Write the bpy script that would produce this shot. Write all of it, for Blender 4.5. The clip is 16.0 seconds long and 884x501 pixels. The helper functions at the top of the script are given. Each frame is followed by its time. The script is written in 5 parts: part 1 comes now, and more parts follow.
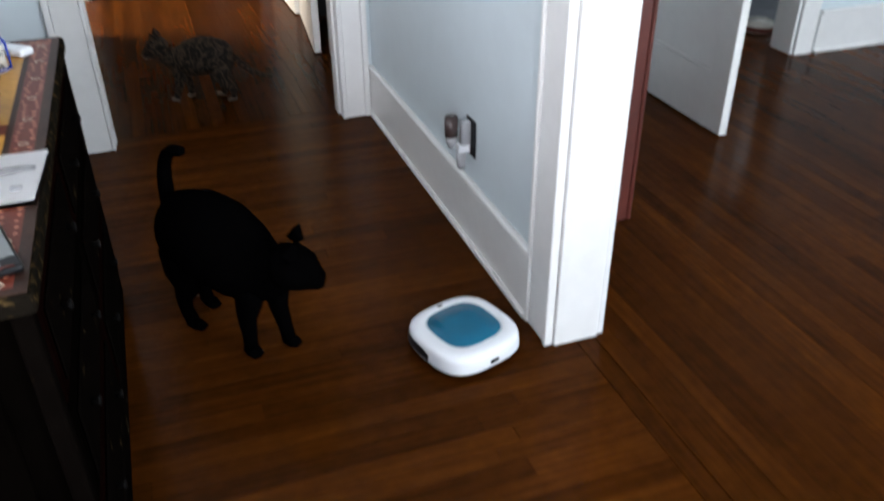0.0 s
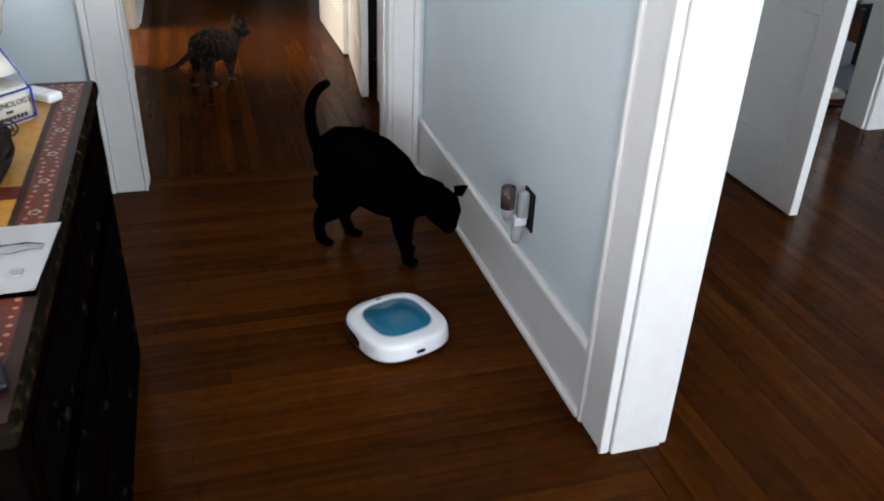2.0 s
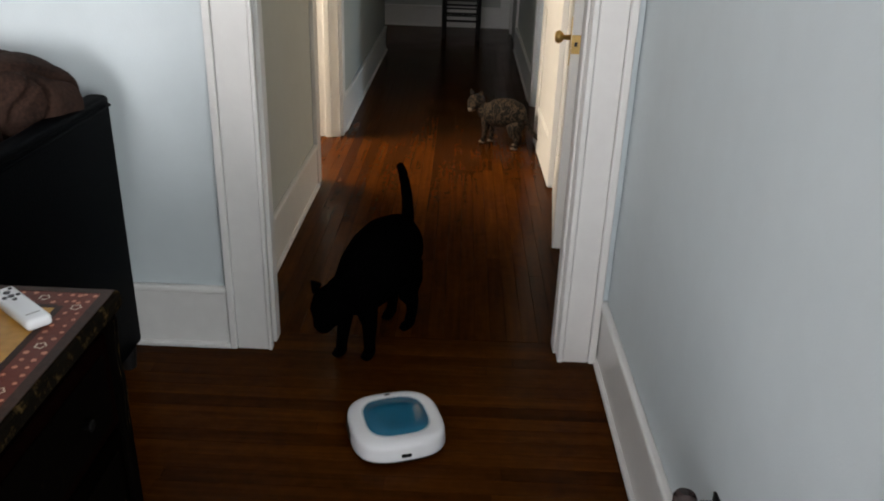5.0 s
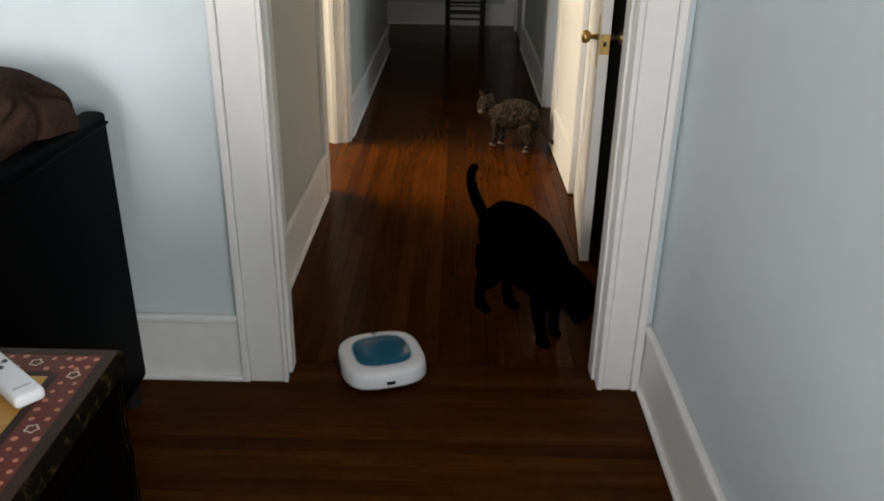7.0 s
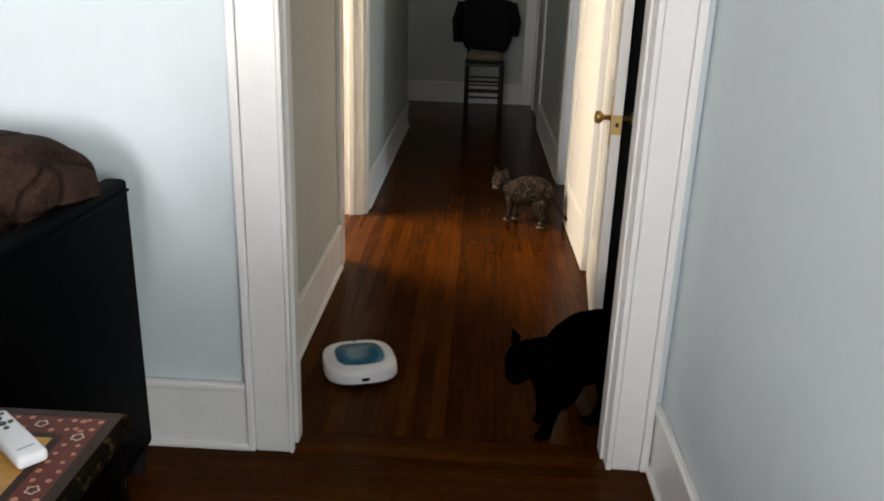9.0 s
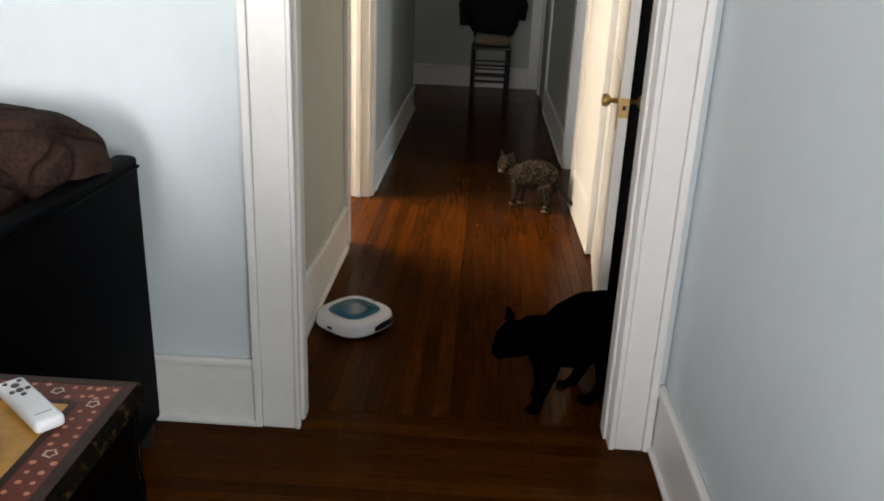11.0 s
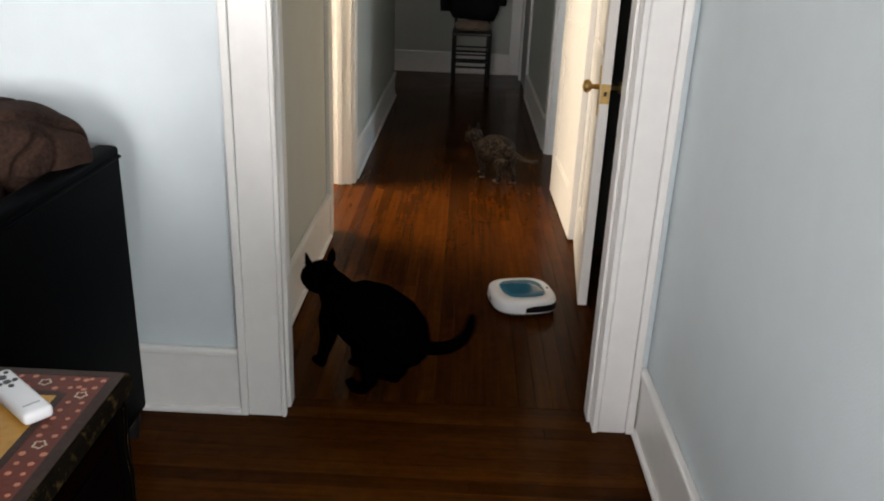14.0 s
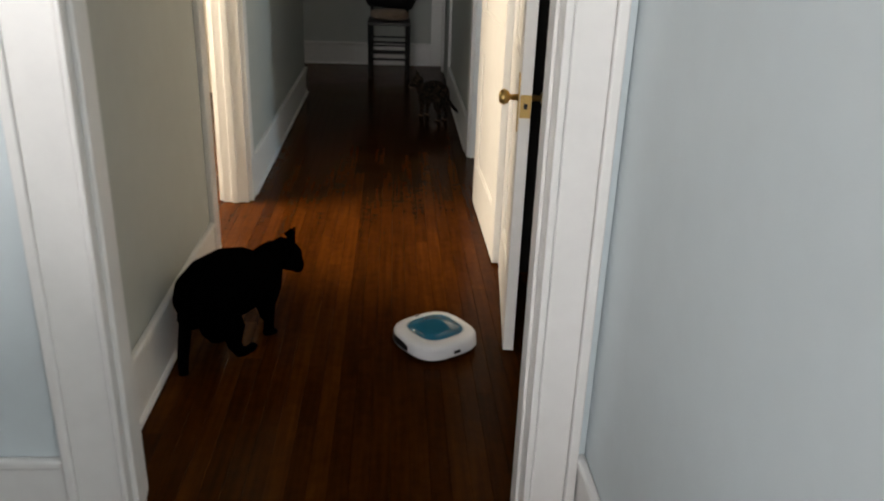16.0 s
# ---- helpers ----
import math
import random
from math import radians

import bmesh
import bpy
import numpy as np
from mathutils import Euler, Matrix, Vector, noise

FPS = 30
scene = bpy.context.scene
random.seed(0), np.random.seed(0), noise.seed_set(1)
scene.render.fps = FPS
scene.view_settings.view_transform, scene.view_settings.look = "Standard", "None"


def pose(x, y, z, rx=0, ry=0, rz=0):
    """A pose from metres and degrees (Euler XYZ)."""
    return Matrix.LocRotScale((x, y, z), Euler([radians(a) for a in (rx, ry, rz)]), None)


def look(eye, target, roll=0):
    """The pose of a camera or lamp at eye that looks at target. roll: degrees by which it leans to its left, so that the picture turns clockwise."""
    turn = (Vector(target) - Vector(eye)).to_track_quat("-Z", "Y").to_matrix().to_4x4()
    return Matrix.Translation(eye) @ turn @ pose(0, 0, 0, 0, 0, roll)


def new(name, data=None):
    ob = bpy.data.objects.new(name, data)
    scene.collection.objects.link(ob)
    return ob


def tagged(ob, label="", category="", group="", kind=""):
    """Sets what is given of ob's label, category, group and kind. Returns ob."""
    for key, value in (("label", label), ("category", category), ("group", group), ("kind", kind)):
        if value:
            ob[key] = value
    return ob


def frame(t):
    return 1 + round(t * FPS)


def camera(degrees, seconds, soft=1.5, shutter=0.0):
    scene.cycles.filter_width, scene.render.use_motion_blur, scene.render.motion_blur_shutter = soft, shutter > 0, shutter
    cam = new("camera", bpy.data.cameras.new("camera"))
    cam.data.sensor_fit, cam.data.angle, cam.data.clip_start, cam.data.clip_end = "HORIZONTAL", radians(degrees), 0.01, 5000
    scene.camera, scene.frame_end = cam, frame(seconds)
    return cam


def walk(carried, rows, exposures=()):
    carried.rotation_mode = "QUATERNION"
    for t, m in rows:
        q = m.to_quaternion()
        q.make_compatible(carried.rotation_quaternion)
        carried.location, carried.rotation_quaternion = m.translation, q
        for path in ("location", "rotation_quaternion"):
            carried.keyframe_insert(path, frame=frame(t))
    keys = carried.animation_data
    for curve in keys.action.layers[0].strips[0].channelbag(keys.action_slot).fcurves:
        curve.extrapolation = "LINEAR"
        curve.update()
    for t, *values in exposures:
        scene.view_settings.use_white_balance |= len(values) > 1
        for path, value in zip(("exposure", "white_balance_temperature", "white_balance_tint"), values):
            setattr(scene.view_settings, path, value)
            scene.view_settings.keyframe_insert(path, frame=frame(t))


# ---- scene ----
cam = camera(57.23, 16.0, soft=1.9, shutter=0.5)
PATH = [
    (0, (-0.185, 0.052, 1.422), (0.385, 1.655, 0.370), -0.39),
    (0.5, (-0.171, 0.080, 1.440), (0.347, 1.799, 0.558), 0.78),
    (1, (-0.188, 0.105, 1.420), (0.246, 1.877, 0.600), 0.07),
    (1.5, (-0.194, 0.197, 1.420), (0.315, 1.913, 0.527), 0.62),
    (2, (-0.163, 0.312, 1.417), (0.354, 1.977, 0.437), 2.29),
    (2.5, (-0.045, 0.418, 1.428), (0.280, 2.098, 0.393), 3.06),
    (3, (0.037, 0.497, 1.427), (0.245, 2.174, 0.357), 0.84),
    (3.5, (0.089, 0.641, 1.468), (0.227, 2.422, 0.569), -0.59),
    (4, (0.094, 0.799, 1.499), (0.319, 2.647, 0.766), -0.75),
    (4.5, (0.145, 0.961, 1.471), (0.220, 2.813, 0.718), 1.99),
    (4.7, (0.189, 1.004, 1.475), (0.165, 2.829, 0.656), 2.16),
    (7, (0.086, 1.283, 1.455), (0.061, 3.103, 0.626), 0.96),
    (7.5, (0.098, 1.297, 1.440), (0.008, 3.098, 0.575), 0.79),
    (8, (0.102, 1.273, 1.447), (-0.029, 3.090, 0.622), 1.45),
    (8.5, (0.092, 1.276, 1.446), (0.017, 3.141, 0.726), 2.21),
    (9, (0.101, 1.266, 1.461), (0.032, 3.152, 0.799), 1.91),
    (9.5, (0.093, 1.262, 1.456), (0.022, 3.139, 0.770), 1.38),
    (10, (0.085, 1.254, 1.452), (0.024, 3.128, 0.757), 2.68),
    (12.5, (0.104, 1.240, 1.449), (0.006, 3.111, 0.747), 1.96),
    (13, (0.092, 1.238, 1.438), (0.034, 3.105, 0.722), 4.00),
    (13.5, (0.085, 1.247, 1.442), (0.038, 3.104, 0.701), 3.02),
    (14, (0.089, 1.233, 1.457), (0.058, 3.096, 0.731), 2.33),
    (14.5, (0.157, 1.261, 1.456), (0.132, 3.133, 0.753), 0.72),
    (15, (0.185, 1.306, 1.481), (0.205, 3.178, 0.779), 3.67),
    (15.5, (0.229, 1.521, 1.473), (0.277, 3.393, 0.771), 2.65),
    (16, (0.215, 1.797, 1.462), (0.338, 3.644, 0.704), 2.05),
]
walk(cam, [(t, look(eye, target, roll)) for t, eye, target, roll in PATH], [(0.0, 0.14, 6200, 11), (1.0, 0.0, 6400, 12), (2.0, -0.05, 6350, 11), (2.5, -0.07, 6300, 11), (3.0, 0.0, 6600, 14), (3.5, -0.08, 6650, 13), (4.0, -0.35, 6700, 11), (4.5, -0.46, 6800, 12), (7.0, -0.4, 6950, 11), (8.0, -0.19, 6900, 12), (8.5, -0.15, 6950, 12), (12.5, -0.22, 7000, 12), (14.5, -0.13, 7050, 13), (16.0, -0.26, 7000, 11)])

# ---- world and lights ----
world = bpy.data.worlds.new("sky")
scene.world = world
world.use_nodes = True
wn = world.node_tree
sky = wn.nodes.new("ShaderNodeTexSky")
sky.sky_type, sky.sun_disc = "NISHITA", False
sky.sun_elevation, sky.sun_rotation = radians(40), radians(230)
wn.links.new(sky.outputs[0], wn.nodes["Background"].inputs[0])
wn.nodes["Background"].inputs[1].default_value = 0.1


def window_light(name, eye, target, w, h, power, colour, spread=180):
    """Lamp for the sky light in a window opening; spread narrows its beam."""
    data = bpy.data.lights.new(name, "AREA")
    data.spread = radians(spread)
    data.shape, data.size, data.size_y, data.energy, data.color = "RECTANGLE", w, h, power, colour
    ob = new(name, data)
    ob.matrix_world = look(eye, target)
    return ob


# added fill from the west for dividing wall and chest top
window_light("dining_fill_light", (-3.12, 0.6, 1.7), (0, 1.0, 1.3), 2.0, 1.3, 44, (0.97, 0.96, 1.0))
# beam narrowed and aimed up by hand to dim floor and lower walls
window_light("rear_window_light", (-1.0, -2.42, 1.6), (-1.05, 0, 2.45), 1.1, 1.5, 94, (0.93, 0.95, 1.0), 97)
window_light("parlour_window_light", (2.95, -2.42, 1.55), (2.2, 0, 1.3), 2.0, 1.6, 185, (0.88, 0.95, 1.0))
window_light("side_room_window_light", (-2.12, 5.9, 1.85), (0, 5.5, 0.0), 1.2, 1.3, 185, (1.0, 0.865, 0.69))
# added fill for the bedroom; its window, window_5, is unseen
window_light("bedroom_fill_light", (4.9, 5.0, 1.5), (3, 4.6, 1.0), 1.2, 1.2, 14, (0.95, 0.98, 1.0))
window_light("east_room_window_light", (3.1, 6.78, 1.5), (0, 6.6, 1.0), 0.45, 1.3, 28, (0.55, 0.78, 1.0))
# weak fill added to lift the hall end; window_6 is out of view
window_light("landing_fill_light", (-2.1, 9.85, 1.6), (0, 9.85, 1.3), 0.8, 1.2, 2.4, (0.93, 0.97, 1.0))

# ---- materials ----


def material(name, colour, rough=0.5, metal=0.0, vary=0.08, scale=6.0, bump=0.0, bump_scale=60.0, island=0.0, obj_random=0.0, coat=0.0, spec=0.5):
    """Principled surface with colour variation at two scales, optional relief and random tone per piece."""
    m = bpy.data.materials.new(name)
    m.use_nodes = True
    nt = m.node_tree
    b = nt.nodes["Principled BSDF"]
    b.inputs["Roughness"].default_value, b.inputs["Metallic"].default_value = rough, metal
    b.inputs["Coat Weight"].default_value = coat
    b.inputs["Specular IOR Level"].default_value = spec
    co = nt.nodes.new("ShaderNodeTexCoord")
    n1, n2 = nt.nodes.new("ShaderNodeTexNoise"), nt.nodes.new("ShaderNodeTexNoise")
    n1.inputs["Scale"].default_value, n2.inputs["Scale"].default_value = scale, scale * 9
    n1.inputs["Detail"].default_value = n2.inputs["Detail"].default_value = 4
    add = nt.nodes.new("ShaderNodeMath")
    add.operation = "ADD"
    for i, n in enumerate((n1, n2)):
        nt.links.new(co.outputs["Object"], n.inputs["Vector"])
        nt.links.new(n.outputs["Fac"], add.inputs[i])
    total = add
    rnd = None
    if island:
        rnd = nt.nodes.new("ShaderNodeNewGeometry").outputs["Random Per Island"]
        amount = island
    if obj_random:
        rnd = nt.nodes.new("ShaderNodeObjectInfo").outputs["Random"]
        amount = obj_random
    hsv = nt.nodes.new("ShaderNodeHueSaturation")
    hsv.inputs["Color"].default_value = (*colour, 1)
    mr = nt.nodes.new("ShaderNodeMapRange")
    mr.inputs["From Min"].default_value, mr.inputs["From Max"].default_value = 0.6, 1.4
    mr.inputs["To Min"].default_value, mr.inputs["To Max"].default_value = 1 - vary, 1 + vary
    nt.links.new(total.outputs[0], mr.inputs["Value"])
    value = mr.outputs[0]
    if rnd is not None:
        mr2 = nt.nodes.new("ShaderNodeMapRange")
        mr2.inputs["To Min"].default_value, mr2.inputs["To Max"].default_value = 1 - amount, 1 + amount
        nt.links.new(rnd, mr2.inputs["Value"])
        mul = nt.nodes.new("ShaderNodeMath")
        mul.operation = "MULTIPLY"
        nt.links.new(value, mul.inputs[0])
        nt.links.new(mr2.outputs[0], mul.inputs[1])
        value = mul.outputs[0]
    nt.links.new(value, hsv.inputs["Value"])
    nt.links.new(hsv.outputs[0], b.inputs["Base Color"])
    if bump:
        n3 = nt.nodes.new("ShaderNodeTexNoise")
        n3.inputs["Scale"].default_value, n3.inputs["Detail"].default_value = bump_scale, 5
        nt.links.new(co.outputs["Object"], n3.inputs["Vector"])
        bp = nt.nodes.new("ShaderNodeBump")
        bp.inputs["Strength"].default_value, bp.inputs["Distance"].default_value = bump, 0.004
        nt.links.new(n3.outputs["Fac"], bp.inputs["Height"])
        nt.links.new(bp.outputs[0], b.inputs["Normal"])
    return m


def plank_material(name, along_y, joined=False):
    """Dark-stained varnished oak strip: stretched grain, tone random per board."""
    m = material(name, (0.105, 0.043, 0.014), rough=0.27, vary=0.34, scale=2.6, island=0.3 if joined else 0, obj_random=0 if joined else 0.3, spec=0.028)
    nt = m.node_tree
    b = nt.nodes["Principled BSDF"]
    geo = nt.nodes.new("ShaderNodeNewGeometry")
    mp = nt.nodes.new("ShaderNodeMapping")
    mp.inputs["Scale"].default_value = (48, 2.2, 30) if along_y else (2.2, 48, 30)
    nt.links.new(geo.outputs["Position"], mp.inputs["Vector"])
    n = nt.nodes.new("ShaderNodeTexNoise")
    n.inputs["Scale"].default_value, n.inputs["Detail"].default_value = 1.2, 3
    nt.links.new(mp.outputs[0], n.inputs["Vector"])
    hsv = [x for x in nt.nodes if x.type == "HUE_SAT"][0]
    ramp = nt.nodes.new("ShaderNodeValToRGB")
    ramp.color_ramp.elements[0].position, ramp.color_ramp.elements[0].color = 0.12, (0.026, 0.0073, 0.001, 1)
    ramp.color_ramp.elements[1].position, ramp.color_ramp.elements[1].color = 0.88, (0.077, 0.0215, 0.0025, 1)
    nt.links.new(n.outputs["Fac"], ramp.inputs[0])
    nt.links.new(ramp.outputs[0], hsv.inputs["Color"])
    worn = nt.nodes.new("ShaderNodeTexNoise")
    worn.inputs["Scale"].default_value, worn.inputs["Detail"].default_value = 3.5, 5
    nt.links.new(geo.outputs["Position"], worn.inputs["Vector"])
    mr = nt.nodes.new("ShaderNodeMapRange")
    mr.inputs["From Min"].default_value, mr.inputs["From Max"].default_value = 0.3, 0.7
    mr.inputs["To Min"].default_value, mr.inputs["To Max"].default_value = 0.14, 0.24
    nt.links.new(worn.outputs["Fac"], mr.inputs["Value"])
    nt.links.new(mr.outputs[0], b.inputs["Roughness"])
    bp = nt.nodes.new("ShaderNodeBump")
    bp.inputs["Strength"].default_value, bp.inputs["Distance"].default_value = 0.015, 0.001
    nt.links.new(n.outputs["Fac"], bp.inputs["Height"])
    nt.links.new(bp.outputs[0], b.inputs["Normal"])
    return m


def worn_edge_material(name, base, fleck, lo, hi, scale):
    """Blackened wood with flecks of old gilding rubbed through."""
    m = material(name, base, rough=0.6, spec=0.0, vary=0.3, scale=20, bump=0.4, bump_scale=70)
    nt = m.node_tree
    co = [n for n in nt.nodes if n.type == "TEX_COORD"][0]
    n = nt.nodes.new("ShaderNodeTexNoise")
    n.inputs["Scale"].default_value, n.inputs["Detail"].default_value, n.inputs["Roughness"].default_value = scale, 6, 0.7
    nt.links.new(co.outputs["Object"], n.inputs["Vector"])
    ramp = nt.nodes.new("ShaderNodeValToRGB")
    ramp.color_ramp.elements[0].position, ramp.color_ramp.elements[0].color = lo, (*base, 1)
    ramp.color_ramp.elements[1].position, ramp.color_ramp.elements[1].color = hi, (*fleck, 1)
    nt.links.new(n.outputs["Fac"], ramp.inputs[0])
    hsv = [n for n in nt.nodes if n.type == "HUE_SAT"][0]
    nt.links.new(ramp.outputs[0], hsv.inputs["Color"])
    return m


M_WALL = material("wall_paint", (0.615, 0.682, 0.708), rough=0.62, vary=0.03, scale=1.5, bump=0.12, bump_scale=180)
M_WALL_DARK = material("wall_paint_hall", (0.58, 0.64, 0.65), rough=0.62, vary=0.03, scale=1.5, bump=0.12, bump_scale=180)
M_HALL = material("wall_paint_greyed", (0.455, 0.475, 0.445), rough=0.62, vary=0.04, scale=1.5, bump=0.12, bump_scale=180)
M_TRIM = material("trim_paint", (0.8, 0.79, 0.77), rough=0.35, vary=0.04, scale=2.5, bump=0.08, bump_scale=40)
M_DOOR = material("door_paint", (0.79, 0.78, 0.75), rough=0.33, vary=0.04, scale=2.0, bump=0.08, bump_scale=40)
# near-black base puts the unlit closet's shade into the colour
M_CLOSET_SHADE = material("closet_shade", (0.02, 0.018, 0.016), rough=0.8, vary=0.1)
M_CEIL = material("ceiling_paint", (0.78, 0.78, 0.77), rough=0.8, vary=0.03)
M_BLUEGREY = material("plaster_side_room", (0.68, 0.62, 0.52), rough=0.7, vary=0.04)
M_PLANK_X = plank_material("oak_strip_across", False)
M_PLANK_Y = plank_material("oak_strip_along", True)
M_PLANK_XJ = plank_material("oak_strip_across_rest", False, True)
M_PLANK_YJ = plank_material("oak_strip_along_rest", True, True)
M_SUB = material("subfloor_dark", (0.012, 0.007, 0.004), rough=0.8)
M_BRASS = material("worn_brass", (0.62, 0.42, 0.16), rough=0.28, metal=1.0, vary=0.15, scale=20)
M_IRON = material("dark_iron", (0.01, 0.009, 0.008), rough=0.5, metal=0.3, vary=0.2, scale=15)
M_PULL = material("blackened_iron", (0.003, 0.0026, 0.0024), rough=0.6, vary=0.2, scale=15, spec=0.08)
M_LEATHER = material("black_leather", (0.001, 0.0014, 0.002), rough=0.5, spec=0.012, vary=0.15, scale=6, bump=0.25, bump_scale=140)
M_FUR = material("brown_plush", (0.028, 0.0145, 0.0105), rough=0.95, vary=0.8, scale=13, bump=0.9, bump_scale=45, spec=0.15)
M_BLACKFUR = material("black_fur", (0.0009, 0.0008, 0.0009), rough=0.8, vary=0.2, scale=30, bump=0.4, bump_scale=220, spec=0.0)
M_WHITE_PL = material("white_plastic", (0.8, 0.815, 0.84), rough=0.26, vary=0.02, scale=4)
M_TEAL = material("teal_panel", (0.01, 0.115, 0.2), rough=0.1, vary=0.05, scale=6, coat=0.0, spec=0.28)
M_TEAL_RIM = material("pale_rim", (0.5, 0.6, 0.64), rough=0.2, vary=0.03)
M_BLACK_PL = material("black_plastic", (0.005, 0.005, 0.006), rough=0.3, vary=0.1, spec=0.25)
M_CHEST = material("chest_dark_paint", (0.0011, 0.0008, 0.0006), spec=0.0, rough=0.55, vary=0.35, scale=10, bump=0.3, bump_scale=50)
M_CHEST_RED = material("chest_dark_red", (0.0032, 0.0009, 0.0007), spec=0.0, rough=0.55, vary=0.4, scale=9, bump=0.3, bump_scale=50)
M_GOLD = worn_edge_material("rubbed_gold", (0.007, 0.0055, 0.004), (0.13, 0.08, 0.028), 0.54, 0.78, 42)
M_WORN = worn_edge_material("chipped_black_paint", (0.0022, 0.0016, 0.0013), (0.11, 0.075, 0.035), 0.63, 0.8, 17)
M_GILT = material("gilt", (0.13, 0.085, 0.03), rough=0.45, metal=0.3, vary=0.8, scale=30)
M_BORDER = material("painted_border_red", (0.115, 0.024, 0.014), spec=0.15, rough=0.42, vary=0.25, scale=14, bump=0.15, bump_scale=90)
M_OCHRE = material("painted_ochre", (0.5, 0.25, 0.045), spec=0.2, rough=0.36, vary=0.28, scale=7, bump=0.12, bump_scale=60)
M_UMBER = material("umber_glaze", (0.03, 0.014, 0.009), rough=0.5, vary=0.6, scale=18, spec=0.15)
M_DOT = material("painted_dot_pink", (0.46, 0.17, 0.095), rough=0.5, vary=0.2, scale=20)
M_CREAM = material("painted_cream", (0.55, 0.44, 0.33), rough=0.5, vary=0.2, scale=20)
M_OLIVE = material("painted_leaf_olive", (0.07, 0.055, 0.016), rough=0.5, vary=0.4, scale=25)
M_CERAMIC = material("glazed_ceramic", (0.7, 0.67, 0.59), rough=0.1, vary=0.03, scale=5, coat=0.6)
M_BLUE = material("cobalt_line", (0.02, 0.045, 0.3), rough=0.2, vary=0.1)
M_INK = material("dark_ink", (0.03, 0.03, 0.035), rough=0.5, vary=0.1)
M_GREYINK = material("grey_ink", (0.33, 0.33, 0.34), rough=0.5, vary=0.1)
M_PAPER = material("white_paper", (0.92, 0.92, 0.92), rough=0.4, vary=0.03, scale=4)
M_SCREEN = material("grey_screen", (0.12, 0.125, 0.12), rough=0.12, vary=0.05)
M_REDGLASS = material("red_glass", (0.19, 0.003, 0.006), rough=0.04, vary=0.2, scale=15, coat=0.8)
M_REDBOX = material("red_card", (0.35, 0.012, 0.01), rough=0.5, vary=0.1, scale=12)
M_BARK = material("dark_bark_tray", (0.014, 0.0095, 0.0065), rough=0.9, vary=0.8, scale=24, bump=1.0, bump_scale=70, spec=0.15)
M_MAHOG = material("mahogany", (0.085, 0.017, 0.011), rough=0.4, vary=0.3, scale=4, bump=0.1)
M_BLACKWOOD = material("black_painted_wood", (0.012, 0.011, 0.011), rough=0.35, vary=0.2, scale=8)
M_CUSHION = material("beige_cushion", (0.3, 0.22, 0.16), rough=0.9, vary=0.2, scale=10, bump=0.5, bump_scale=120)
M_CLOTH = material("black_cloth", (0.008, 0.008, 0.01), rough=0.85, vary=0.2, scale=10, bump=0.5, bump_scale=60, spec=0.2)
M_WICKER = material("pale_wicker", (0.5, 0.44, 0.36), rough=0.7, vary=0.2, scale=30)
M_RUG = material("grey_rug", (0.16, 0.17, 0.19), rough=0.95, vary=0.25, scale=8, bump=0.6, bump_scale=90)
M_AMBER = material("oil_amber", (0.06, 0.04, 0.038), rough=0.15, vary=0.2, scale=20)
M_CLEAR = material("clear_plastic", (0.36, 0.36, 0.37), rough=0.1, vary=0.05)
M_EYE = material("cat_eye", (0.3, 0.32, 0.1), rough=0.08, vary=0.1)


def tabby_material():
    m = material("tabby_fur", (0.1, 0.07, 0.045), rough=0.85, vary=0.35, scale=22, bump=0.5, bump_scale=200, spec=0.2)
    nt = m.node_tree
    co = [n for n in nt.nodes if n.type == "TEX_COORD"][0]
    w = nt.nodes.new("ShaderNodeTexWave")
    w.wave_type, w.bands_direction = "BANDS", "Y"
    w.inputs["Scale"].default_value, w.inputs["Distortion"].default_value = 7, 16
    w.inputs["Detail"].default_value, w.inputs["Detail Scale"].default_value = 5, 3.2
    nt.links.new(co.outputs["Object"], w.inputs["Vector"])
    ramp = nt.nodes.new("ShaderNodeValToRGB")
    ramp.color_ramp.elements[0].position, ramp.color_ramp.elements[0].color = 0.3, (0.006, 0.0045, 0.0032, 1)
    ramp.color_ramp.elements[1].position, ramp.color_ramp.elements[1].color = 1.0, (0.052, 0.035, 0.022, 1)
    nt.links.new(w.outputs["Fac"], ramp.inputs[0])
    hsv = [n for n in nt.nodes if n.type == "HUE_SAT"][0]
    nt.links.new(ramp.outputs[0], hsv.inputs["Color"])
    return m


M_TABBY = tabby_material()
M_TABBY_PALE = material("tabby_pale_fur", (0.13, 0.105, 0.08), rough=0.85, vary=0.3, scale=30, spec=0.2)

# ---- mesh helpers ----


def box(bm, x0, y0, z0, x1, y1, z1, bevel=0.0, seg=1):
    g = bmesh.ops.create_cube(bm, size=1.0, matrix=Matrix.Translation(((x0 + x1) / 2, (y0 + y1) / 2, (z0 + z1) / 2)) @ Matrix.Diagonal((x1 - x0, y1 - y0, z1 - z0, 1)))
    if bevel:
        edges = list({e for v in g["verts"] for e in v.link_edges})
        bmesh.ops.bevel(bm, geom=edges, offset=bevel, segments=seg, profile=0.5, affect="EDGES")
    return bm


def boxmesh(x0, y0, z0, x1, y1, z1, bevel=0.0, seg=1):
    return box(bmesh.new(), x0, y0, z0, x1, y1, z1, bevel, seg)


def cyl(bm, x, y, z, r, h, r2=None, n=20, axis="z"):
    turn = {"z": pose(x, y, z), "x": pose(x, y, z, 0, 90, 0), "y": pose(x, y, z, -90, 0, 0)}[axis]
    bmesh.ops.create_cone(bm, cap_ends=True, segments=n, radius1=r, radius2=r if r2 is None else r2, depth=h, matrix=turn @ Matrix.Translation((0, 0, h / 2)))
    return bm


